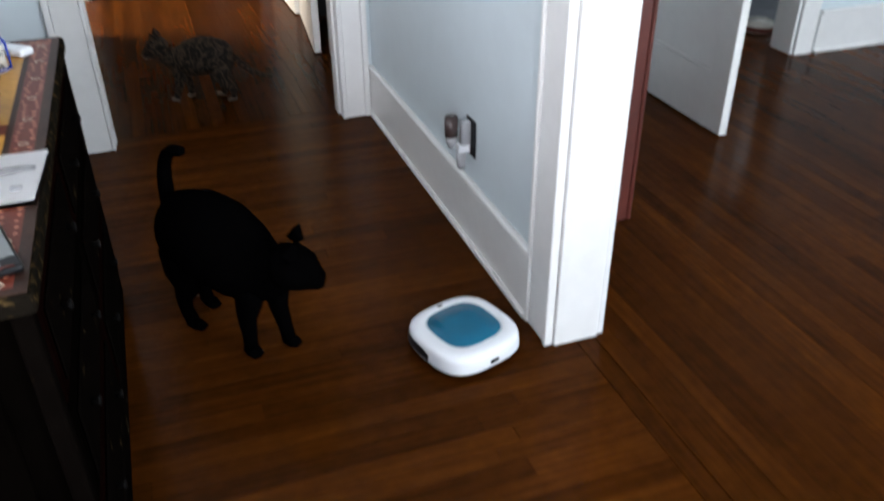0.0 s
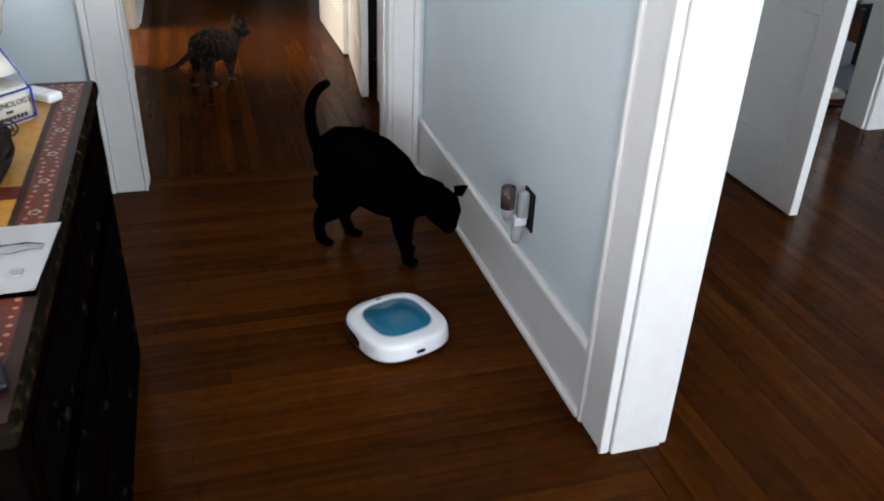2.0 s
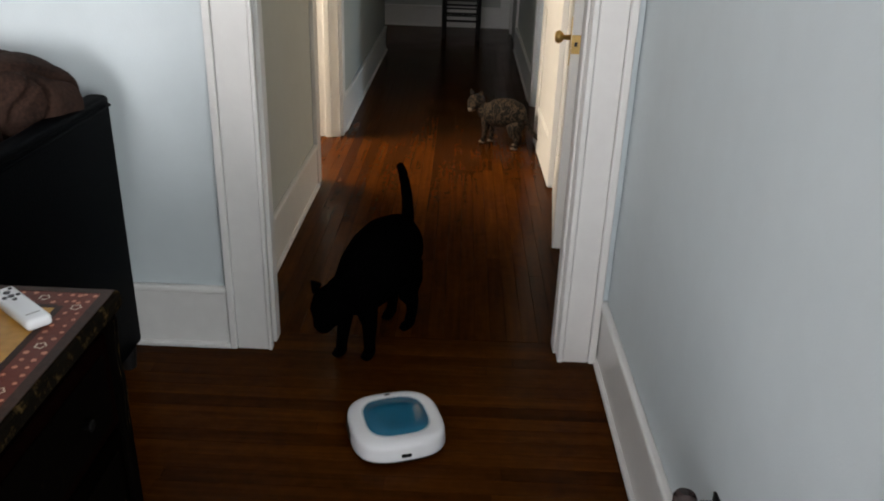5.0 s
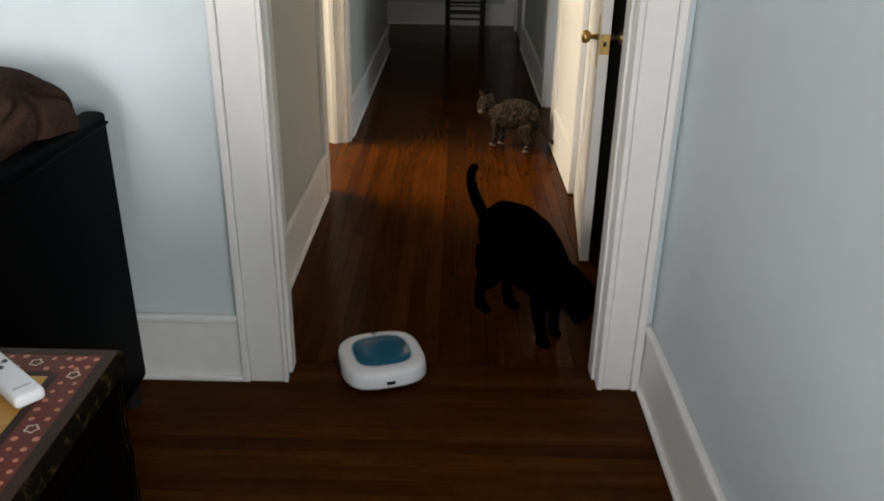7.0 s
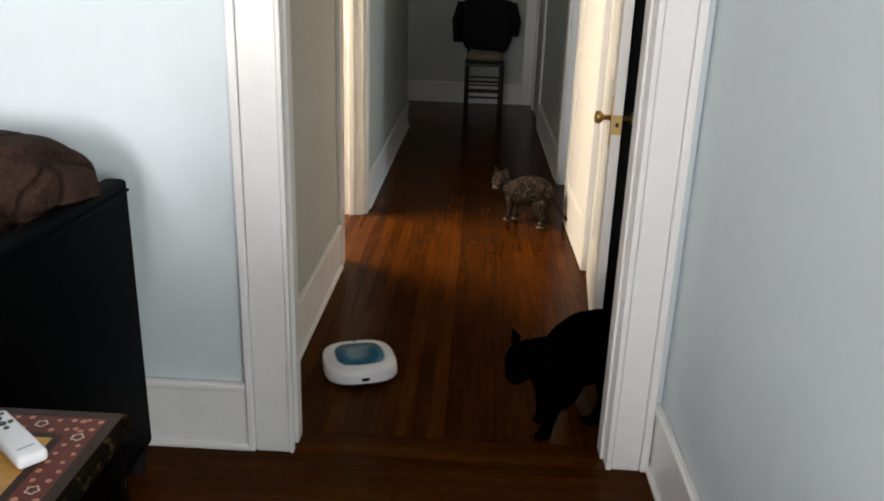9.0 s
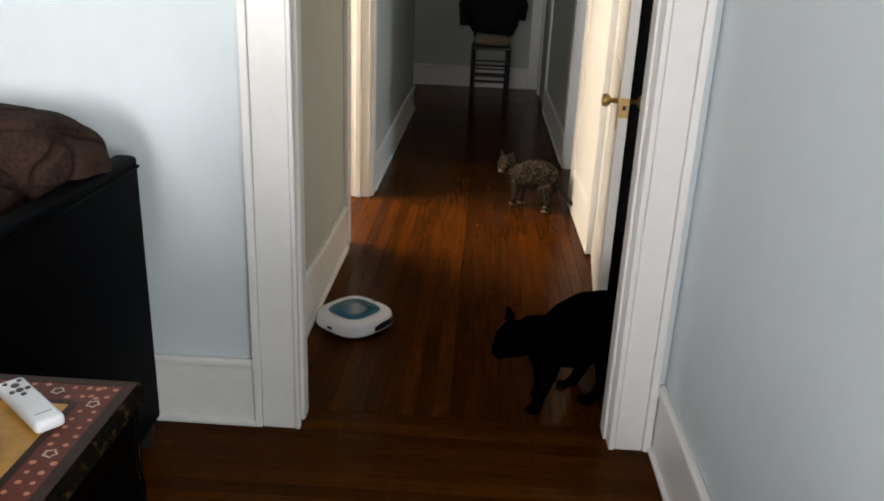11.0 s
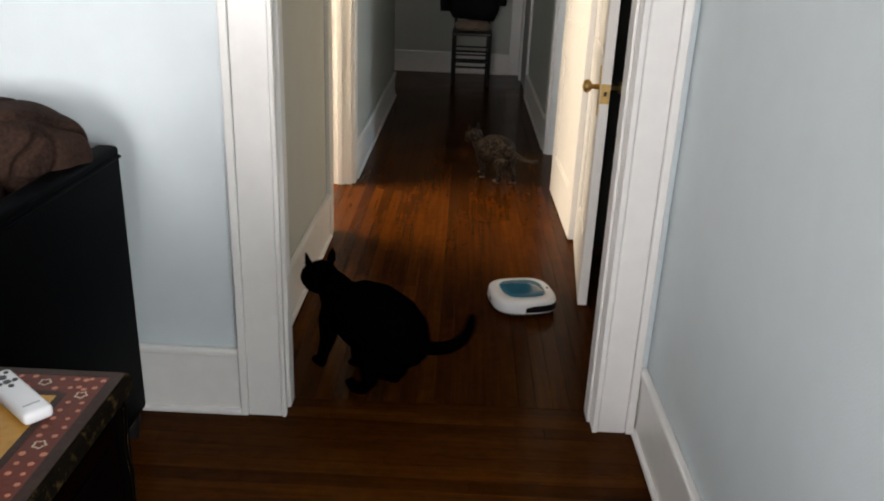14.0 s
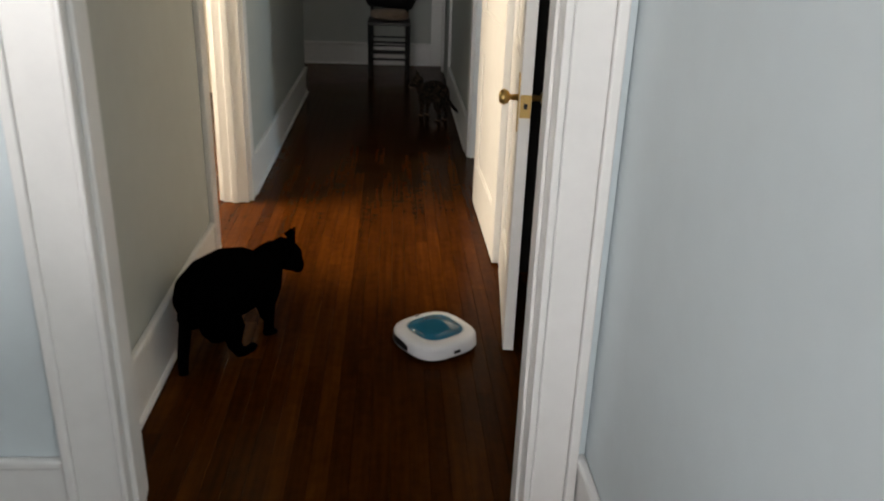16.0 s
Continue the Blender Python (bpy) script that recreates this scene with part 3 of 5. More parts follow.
                loft(bm, [((-0.006, yy, (z0 + z1) / 2), 0.006, 0.006), ((0.004, yy, (z0 + z1) / 2), 0.006, 0.006), ((0.009, yy, (z0 + z1) / 2), 0.011, 0.011), ((0.012, yy, (z0 + z1) / 2), 0.007, 0.007)], 10)
                part("knob", bm, M_PULL, d, "small dark iron knob", True)
    # corner posts and plinth with rubbed gilding
    for yy in (0.012, L - 0.042):
        part("corner_post", boxmesh(-0.042, yy, 0.08, -0.01, yy + 0.03, H - 0.036, 0.006, 2), M_WORN, ob)
    for yy in (L - 0.034, L - 0.022):
        pts = [Vector((-0.009, yy + 0.006 * math.cos(k * 1.3), H - 0.05 - 0.03 * k)) for k in range(9)]
        bm = bmesh.new()
        loft(bm, [(p, 0.0009, 0.0009) for p in pts], 6)
        part("gilded_scroll", bm, M_GOLD, ob, "rubbed gilded scroll", True)
    part("plinth", boxmesh(-W + 0.01, 0.01, 0.0, -0.012, L - 0.005, 0.1, 0.012, 2), M_WORN, ob)
    part("side_panel", boxmesh(-W + 0.08, 0.022, 0.18, -0.09, 0.03, H - 0.12, 0.004), M_CHEST, ob)
    return ob


painted_chest(pose(-0.405, 1.09, 0, 0, 0, 0.2))
ZT = 0.7985


def sofa():
    ob = thing("sofa", pose(-0.835, 2.42, 0), "black leather sofa with tall straight arm", "sofa")
    part("arm", boxmesh(-0.06, 0.0, 0.07, 0.0, 0.94, 0.885, 0.014, 3), M_LEATHER, ob, "", True)
    part("arm_rim", loft(bmesh.new(), [((-0.03, 0.0, 0.876), 0.024, 0.008), ((-0.03, 0.015, 0.881), 0.032, 0.013), ((-0.03, 0.925, 0.881), 0.032, 0.013), ((-0.03, 0.94, 0.876), 0.024, 0.008)], 20, 3.0), M_LEATHER, ob, "padded rim of the arm", True)
    part("arm_piping", loft(bmesh.new(), [((0.0, 0.004, 0.862), 0.005, 0.005), ((0.0, 0.935, 0.862), 0.005, 0.005)], 8), M_LEATHER, ob, "", True)
    part("back", boxmesh(-2.0, 0.74, 0.07, -0.065, 0.94, 0.87, 0.03, 3), M_LEATHER, ob, "", True)
    part("seat", boxmesh(-2.0, 0.02, 0.07, -0.065, 0.735, 0.45, 0.04, 3), M_LEATHER, ob, "", True)
    part("arm", boxmesh(-2.2, 0.0, 0.07, -2.005, 0.94, 0.9, 0.018, 3), M_LEATHER, ob, "", True)
    for x, y in ((-0.03, 0.06), (-0.03, 0.88), (-2.1, 0.06), (-2.1, 0.88)):
        part("foot", cyl(bmesh.new(), x, y, 0, 0.022, 0.075, 0.03), M_BLACKWOOD, ob)
    return ob


sofa()


def plush_cushion(at, sx, sy, sz, seed):
    bm = bmesh.new()
    bmesh.ops.create_icosphere(bm, subdivisions=6, radius=1.0)
    for v in bm.verts:
        p = v.co.copy()
        at_ = Vector((seed, 0, 0))
        k = 1 + 0.09 * noise.noise(p * 1.5 + at_) + 0.02 * noise.noise(Vector((p.x * 1.4 + p.y, p.y * 4 - p.x, p.z * 4)) + at_) - 0.09 * math.exp(-(noise.noise(Vector((p.x * 0.9 + 0.5 * p.y, p.y * 1.5 - 0.6 * p.x, p.z * 1.7)) + at_ * 1.7) / 0.07) ** 2) + 0.008 * noise.noise(Vector((p.x * 4, p.y * 13 - 3 * p.x, p.z * 13)) + at_)
        q = Vector([math.copysign(abs(c) ** 0.8, c) for c in p]) * k
        v.co = Vector((q.x * sx, q.y * sy, q.z * sz))
    ob = part("cushion", bm, M_FUR, None, "brown plush cushion piled on the black sofa", True, at)
    return tagged(ob, "", "cushion", "cushions on the sofa")


plush_cushion(pose(-1.225, 2.9, 0.875, 4, 6, 10), 0.28, 0.2, 0.12, 1.0)
plush_cushion(pose(-1.115, 3.17, 0.915, -6, 2, -8), 0.27, 0.16, 0.135, 5.0)
plush_cushion(pose(-1.3, 2.85, 0.66, 0, 0, 20), 0.36, 0.3, 0.22, 9.0)
plush_cushion(pose(-1.68, 2.95, 0.66, 0, 0, -12), 0.3, 0.3, 0.22, 14.0)


def bust():
    """White glazed phrenology head: one plain mesh of bust and base, with its painted lines as thin bands."""
    at = pose(-0.615, 2.112, ZT, 0, 0, -43)
    ob = thing("phrenology_bust", at, "white glazed ceramic head on a base with blue lines", "bust")
    bm = bmesh.new()
    # base block with sloping shoulders
    loft(bm, [((0, 0, 0), 0.09, 0.0625), ((0, 0, 0.07), 0.088, 0.061)], 32, 9.0)
    loft(bm, [((0, 0, 0.068), 0.088, 0.061), ((-0.009, 0, 0.09), 0.079, 0.061), ((-0.022, 0, 0.12), 0.066, 0.059), ((-0.034, 0, 0.15), 0.055, 0.056), ((-0.03, 0, 0.172), 0.046, 0.05)], 32, 4.0)
    # head in level slices: brow, nose, lips and chin along the front, ears at the sides; face forward along +x
    def soft(v, c, w):
        return math.exp(-((v - c) / w) ** 2)

    def skin(z, t, grow=1.0):
        crown = math.sqrt(max(0.0, 1 - max(0.0, (z - 0.285) / 0.12) ** 2.4))
        back = (0.056 + 0.052 / (1 + math.exp(-(z - 0.235) / 0.018))) * crown
        front = (0.045 + 0.04 / (1 + math.exp(-(z - 0.17) / 0.006))) * crown
        side = 0.083 * (0.62 + 0.38 / (1 + math.exp(-(z - 0.225) / 0.016))) * crown
        off = min(t % (2 * math.pi), -t % (2 * math.pi))
        x = (front if math.cos(t) > 0 else back) * math.copysign(abs(math.cos(t)) ** 0.9, math.cos(t))
        y = side * math.copysign(abs(math.sin(t)) ** 0.95, math.sin(t))
        x += soft(off, 0, 0.17) * (0.026 * soft(z, 0.232, 0.012) + 0.015 * soft(z, 0.252, 0.018)) * crown
        x += soft(off, 0, 0.3) * (0.008 * soft(z, 0.205, 0.006) + 0.007 * soft(z, 0.193, 0.006) + 0.009 * soft(z, 0.176, 0.01))
        x += soft(off, 0, 0.6) * 0.006 * soft(z, 0.282, 0.01)
        x += soft(off, 0.42, 0.13) * 0.005 * soft(z, 0.26, 0.006) - soft(off, 0.42, 0.2) * 0.012 * soft(z, 0.262, 0.011)
        y += math.copysign(0.013, math.sin(t)) * soft(off, 1.75, 0.12) * soft(z, 0.25, 0.026)
        return Vector((x * grow + 0.012, y * grow, z))

    n = 72
    loops = [[bm.verts.new(skin(0.12 + 0.285 * k / 60, 2 * math.pi * a / n)) for a in range(n)] for k in range(61)]
    for p, q in zip(loops, loops[1:]):
        for a in range(n):
            bm.faces.new((p[a], p[(a + 1) % n], q[(a + 1) % n], q[a]))
    bm.faces.new(loops[0][::-1])
    bm.faces.new(loops[-1])
    part("head", bm, M_CERAMIC, ob, "white glazed ceramic head", True)
    # painted lines on base and scalp
    lines = []
    for z0 in (0.004, 0.064):
        for s in (-1, 1):
            lines.append(boxmesh(-0.084, s * 0.0865 - 0.0015, z0, 0.086, s * 0.0865 + 0.0015, z0 + 0.004))
        lines.append(boxmesh(0.0875, -0.082, z0, 0.091, 0.082, z0 + 0.004))
    for s in (-1, 1):
        lines.append(boxmesh(0.086, s * 0.0815 - 0.002, 0.004, 0.0905, s * 0.0815 + 0.002, 0.068))
        lines.append(loft(bmesh.new(), [((0.086, s * 0.08, 0.069), 0.002, 0.002), ((0.064, s * 0.078, 0.095), 0.002, 0.002), ((0.042, s * 0.075, 0.122), 0.002, 0.002), ((0.018, s * 0.07, 0.152), 0.002, 0.002)], 6))
    for line in lines:
        for v in line.verts:
            v.co.y *= 0.735
        part("blue_line", line, M_BLUE, ob, "cobalt blue painted line")
    bm = bmesh.new()
    # outlined fields over the scalp, and short bars in them
    for side in (-1, 1):
        for az in (28, 62, 100, 140):
            pts = [skin(0.3 + 0.1 * k / 12, side * radians(az - 0.16 * k * k), 1.006) for k in range(12)]
            for p, q in zip(pts, pts[1:]):
                loft(bm, [(p, 0.0005, 0.0005), (q, 0.0005, 0.0005)], 4)
    for zz in (0.3, 0.335):
        for d in range(-140, 140, 7):
            p, q = [skin(zz + 0.006 * math.sin(radians(3 * v)), radians(v), 1.006) for v in (d, d + 7)]
            loft(bm, [(p, 0.0005, 0.0005), (q, 0.0005, 0.0005)], 4)
    rnd = random.Random(8)
    for k in range(30):
        az, zz = radians(rnd.uniform(-130, 130)), rnd.choice((0.312, 0.322, 0.348, 0.358, 0.372))
        p, q = [skin(zz, v, 1.007) for v in (az, az + 0.2)]
        loft(bm, [(p, 0.0009, 0.0009), (q, 0.0009, 0.0009)], 4)
    part("scalp_marks", bm, M_INK, ob, "fine dark lines and bars on the scalp")
    m = pose(0.0915, 0, 0.044, 90, 0, 90)
    text_part("lettering", "PHRENOLOGY", 0.0165, M_INK, ob, m, "dark lettering on the base")
    bm = boxmesh(0.0912, -0.008, 0.027, 0.0918, 0.008, 0.032)
    for k in range(9):
        box(bm, 0.0912, -0.04 + k * 0.009, 0.012, 0.0918, -0.04 + k * 0.009 + 0.0068, 0.02)
    part("small_lettering_bars", bm, M_INK, ob)
    # scroll ornament on the side
    for s in (-1, 1):
        bm = bmesh.new()
        pts = [Vector((0.035 * (1 - k / 26) * math.cos(k * 0.6) - 0.01, s * 0.064, 0.036 + 0.024 * (1 - k / 26) * math.sin(k * 0.6))) for k in range(20)]
        for p, q in zip(pts, pts[1:]):
            loft(bm, [(p, 0.0012, 0.0012), (q, 0.0012, 0.0012)], 4)
        part("scroll", bm, M_INK, ob)
    return ob


bust()


def remote():
    ob = thing("remote_control", pose(-0.537, 2.235, ZT, 0, 0, 50), "white remote control with a few dark buttons", "remote control")
    part("body", boxmesh(-0.021, -0.075, 0, 0.021, 0.075, 0.02, 0.007, 3), M_WHITE_PL, ob, "", True)
    for x, y, r in ((0, 0.048, 0.006), (-0.011, 0.03, 0.004), (0.011, 0.03, 0.004), (0, 0.016, 0.004), (0, 0.031, 0.0055), (-0.01, 0.06, 0.0035), (0.01, 0.06, 0.0035)):
        part("button", cyl(bmesh.new(), x, y, 0.02, r, 0.0015, n=12), M_INK, ob)
    part("lettering_bar", boxmesh(-0.012, -0.053, 0.02, 0.012, -0.05, 0.0203), M_GREYINK, ob)


remote()


def leaflet():
    ob = thing("leaflet", pose(-0.489, 1.47, ZT, 0, 0, -3), "white folded leaflet printed with a grey appliance", "leaflet")
    bm = bmesh.new()
    n = 8
    for lift in (0.0, 0.004):
        rows = [[bm.verts.new((-0.078 + 0.156 * i / n, y, 0.0015 + lift + 0.005 * (i / n) ** 2 * (lift > 0) * (0.4 + 0.6 * (y < 0)))) for i in range(n + 1)] for y in (-0.105, 0.105)]
        for i in range(n):
            bm.faces.new((rows[0][i], rows[0][i + 1], rows[1][i + 1], rows[1][i]))
    bmesh.ops.solidify(bm, geom=bm.faces[:], thickness=0.0012)
    part("sheet", bm, M_PAPER, ob)
    bm = bmesh.new()
    lz = 0.0075
    loft(bm, [((-0.03, -0.0, lz + 0.0008), 0.001, 0.0003), ((-0.01, 0.02, lz + 0.001), 0.012, 0.0005), ((0.03, 0.025, lz + 0.0018), 0.014, 0.0005), ((0.066, 0.02, lz + 0.0035), 0.008, 0.0005)], 8)
    part("printed_appliance", bm, M_GREYINK, ob, "grey printed picture of a flat appliance")
    bm = bmesh.new()
    loft(bm, [((-0.03, 0.012, lz + 0.0015), 0.001, 0.0003), ((0.0, 0.034, lz + 0.0018), 0.003, 0.0006), ((0.04, 0.036, lz + 0.003), 0.003, 0.0006), ((0.066, 0.027, lz + 0.0045), 0.001, 0.0006)], 6)
    part("printed_outline", bm, M_INK, ob)
    part("printed_stamp", boxmesh(0.035, -0.06, lz + 0.001, 0.052, -0.042, lz + 0.0028), M_GREYINK, ob)
    part("printed_bar", boxmesh(-0.06, -0.09, lz - 0.001, -0.015, -0.083, lz - 0.0004), M_GREYINK, ob)
    return ob


leaflet()


def smartphone():
    ob = thing("smartphone", pose(-0.477, 1.226, ZT, 0, 0, 17), "black smartphone with a grey unlit screen", "phone")
    part("body", boxmesh(-0.036, -0.088, 0, 0.036, 0.088, 0.013, 0.005, 3), M_BLACK_PL, ob, "", True)
    part("screen", boxmesh(-0.031, -0.054, 0.013, 0.031, 0.066, 0.0136), M_SCREEN, ob, "grey glass screen")
    part("home_key", boxmesh(-0.009, -0.072, 0.013, 0.009, -0.066, 0.0138), M_GREYINK, ob)
    part("speaker", boxmesh(-0.011, 0.074, 0.013, 0.011, 0.0765, 0.0136), M_GREYINK, ob)
    part("red_mark", boxmesh(-0.025, -0.083, 0.013, 0.025, -0.08, 0.0135), M_BORDER, ob)


smartphone()


ob = thing("red_box", pose(-0.615, 1.235, ZT, 0, 0, 6), "small plain red cardboard box on the chest", "box")
part("carton", boxmesh(-0.04, -0.05, 0, 0.04, 0.05, 0.05, 0.002), M_REDBOX, ob)


def tray():
    ob = thing("tray", pose(-0.68, 1.79, ZT, 0, 0, 12), "rough dark bark tray with curled wire handle", "tray")
    bm = bmesh.new()
    loft(bm, [((0, 0, 0), 0.15, 0.1), ((0, 0, 0.03), 0.168, 0.118), ((0, 0, 0.056), 0.18, 0.13), ((0, 0, 0.058), 0.172, 0.122), ((0, 0, 0.016), 0.15, 0.1)], 48, 4.5)
    for v in bm.verts:
        v.co += Vector((1, 1, 0.8)) * 0.009 * noise.noise(v.co * 38)
        v.co.z = max(v.co.z, 0.0)
    part("tray_bowl", bm, M_BARK, ob)
    bm = bmesh.new()
    inv = pose(-0.68, 1.79, ZT, 0, 0, 12).inverted()
    pts = [Vector((-0.63, 1.935, 0.872)), Vector((-0.58, 1.905, 0.876)), Vector((-0.535, 1.88, 0.872))]
    for k in range(16):
        a, r = radians(150 - 36 * k), 0.019 - 0.0008 * k
        pts.append(Vector((-0.516 + r * math.cos(a), 1.866, 0.859 + r * math.sin(a))))
    pts = [inv @ p for p in pts]
    for p, q in zip(pts, pts[1:]):
        loft(bm, [(p, 0.0018, 0.0018), (q, 0.0018, 0.0018)], 6)
    p = inv @ Vector((-0.6, 1.917, ZT + 0.05))
    loft(bm, [(p, 0.002, 0.002), (inv @ Vector((-0.6, 1.917, 0.874)), 0.002, 0.002)], 6)
    part("wire_handle", bm, M_IRON, ob, "curled black wire handle", True)
    return ob


tray()


def red_votive(x, y, r, h, tilt=0):
    ob = thing("candle_holder", pose(x, y, ZT + 0.013, tilt, 0, 0), "shiny red glass candle holder in the bark tray", "candle holder", "red candle holders")
    bm = bmesh.new()
    loft(bm, [((0, 0, 0), r * 0.7, r * 0.7), ((0, 0, h * 0.2), r * 0.95, r * 0.95), ((0, 0, h * 0.6), r, r), ((0, 0, h * 0.92), r * 0.86, r * 0.86), ((0, 0, h), r * 0.8, r * 0.8), ((0, 0, h * 0.97), r * 0.7, r * 0.7), ((0, 0, h * 0.4), r * 0.66, r * 0.66)], 24)
    part("glass", bm, M_REDGLASS, ob, "", True)
    part("candle", cyl(bmesh.new(), 0, 0, h * 0.4, r * 0.6, h * 0.15), M_CHEST_RED, ob)
    return ob


votive = red_votive(-0.602, 1.825, 0.056, 0.095)
bm = loft(bmesh.new(), [((0, -0.004, 0), 0.016, 0.014), ((0, -0.003, 0), 0.034, 0.026), ((0, 0.003, 0), 0.034, 0.026), ((0, 0.005, 0), 0.022, 0.018)], 24)
part("leaf_handle", bm, M_REDGLASS, votive, "upright rounded red glass handle", True, pose(-0.022, 0.056, 0.088, 25, 28, 15))
red_votive(-0.72, 1.85, 0.045, 0.095)
ob = thing("soap_dish", pose(-0.67, 1.7, ZT + 0.013), "small white oval ceramic dish in the tray", "dish")
bm = bmesh.new()
loft(bm, [((0, 0, 0), 0.04, 0.03), ((0, 0, 0.03), 0.06, 0.045), ((0, 0, 0.045), 0.062, 0.047), ((0, 0, 0.052), 0.045, 0.033)], 22)
part("bowl", bm, M_CERAMIC, ob, "", True)
ob = thing("white_jar", pose(-0.665, 1.53, ZT), "round white glazed jar beside the tray", "jar")
bm = bmesh.new()
loft(bm, [((0, 0, 0), 0.03, 0.03), ((0, 0, 0.02), 0.05, 0.05), ((0, 0, 0.06), 0.055, 0.055), ((0, 0, 0.09), 0.04, 0.04), ((0, 0, 0.1), 0.025, 0.025)], 22)
part("jar_body", bm, M_CERAMIC, ob, "", True)


def plug_in():
    """Black outlet plate with a plug-in scent diffuser."""
    ob = thing("plug_in_diffuser", pose(XR, 2.262, 0.375), "plug-in scented oil diffuser in a black wall outlet", "air freshener")
    part("outlet_plate", boxmesh(-0.006, -0.036, -0.062, 0, 0.036, 0.062, 0.003, 2), M_BLACK_PL, ob, "black outlet cover plate")
    part("plug_body", boxmesh(-0.04, -0.014, -0.03, -0.006, 0.018, 0.058, 0.008, 2), M_CLEAR, ob, "", True)
    part("night_light", boxmesh(-0.05, -0.016, -0.045, -0.012, 0.02, -0.02, 0.004, 2), M_WHITE_PL, ob, "small white socket")
    bm = bmesh.new()
    loft(bm, [((-0.07, 0.002, 0.012), 0.021, 0.021), ((-0.07, 0.002, 0.072), 0.022, 0.022), ((-0.07, 0.002, 0.078), 0.019, 0.019), ((-0.07, 0.002, 0.07), 0.014, 0.014)], 20)
    part("heater_collar", bm, M_AMBER, ob, "brown collar", True)
    bm = bmesh.new()
    loft(bm, [((-0.07, 0.002, 0.012), 0.019, 0.019), ((-0.07, 0.002, -0.008), 0.017, 0.017), ((-0.07, 0.002, -0.028), 0.008, 0.008)], 16)
    part("oil_bulb", bm, M_CLEAR, ob, "clear oil bulb", True)
    bm = bmesh.new()
    loft(bm, [((-0.035, 0.002, -0.045), 0.017, 0.014), ((-0.035, 0.002, -0.095), 0.016, 0.013), ((-0.035, 0.002, -0.105), 0.01, 0.008)], 14)
    part("refill_bottle", bm, M_CLEAR, ob, "clear refill bottle", True)


plug_in()

# ---- parlour things ----
ob = thing("tall_cabinet", pose(0.86, 2.19, 0), "tall dark mahogany cabinet against the parlour wall", "cabinet")
part("side", boxmesh(0, 0, 0, 0.41, 0.022, 1.98, 0.003), M_MAHOG, ob)
part("side", boxmesh(0, 0.9, 0, 0.41, 0.922, 1.98, 0.003), M_MAHOG, ob)
part("front", boxmesh(0.385, 0.023, 0.06, 0.405, 0.899, 1.97, 0.003), M_MAHOG, ob)
part("top", boxmesh(0, -0.01, 1.982, 0.43, 0.932, 2.01, 0.004), M_MAHOG, ob)
part("corner_bead", boxmesh(0.41, -0.004, 0, 0.425, 0.03, 1.98, 0.005, 2), M_MAHOG, ob)

ob = thing("rug", pose(3.3, 4.5, 0), "plain grey pile rug on the bedroom floor", "rug")
part("rug_body", boxmesh(-0.55, -0.5, 0, 0.9, 1.2, 0.014, 0.005), M_RUG, ob)
ob = thing("wicker_basket", pose(3.62, 4.6, 0.015), "pale woven wicker basket on a dark stand", "basket")
for x, y in ((-0.2, -0.16), (0.2, -0.16), (-0.2, 0.16), (0.2, 0.16)):
    part("stand_leg", boxmesh(x - 0.02, y - 0.02, 0, x + 0.02, y + 0.02, 0.36), M_BLACKWOOD, ob)
part("stand_shelf", boxmesh(-0.25, -0.2, 0.36, 0.25, 0.2, 0.39, 0.004), M_BLACKWOOD, ob)
for k in range(9):
    z = 0.405 + k * 0.03
    g = 0.012 * math.sin(k * 3.1)
    bm = bmesh.new()
    pts = [Vector(((0.2 + g * (i % 2)) * math.cos(i * math.pi / 12), (0.16 + g * (i % 2)) * math.sin(i * math.pi / 12), z)) for i in range(25)]
    for p, q in zip(pts, pts[1:]):
        loft(bm, [(p, 0.016, 0.016), (q, 0.016, 0.016)], 6)
    part("woven_coil", bm, M_WICKER, ob, "", True)
part("inner", cyl(bmesh.new(), 0, 0, 0.395, 0.15, 0.2), M_WICKER, ob)
ob = thing("pet_bowl", pose(3.19, 3.92, 0), "low white pet bowl with red pattern", "bowl")
bm = bmesh.new()
loft(bm, [((0, 0, 0), 0.1, 0.1), ((0, 0, 0.05), 0.085, 0.085), ((0, 0, 0.055), 0.075, 0.075), ((0, 0, 0.02), 0.06, 0.06)], 24)
part("bowl", bm, M_CERAMIC, ob, "", True)
part("band", cyl(bmesh.new(), 0, 0, 0.004, 0.103, 0.025, 0.096, 24), M_BORDER, ob, "red patterned band")

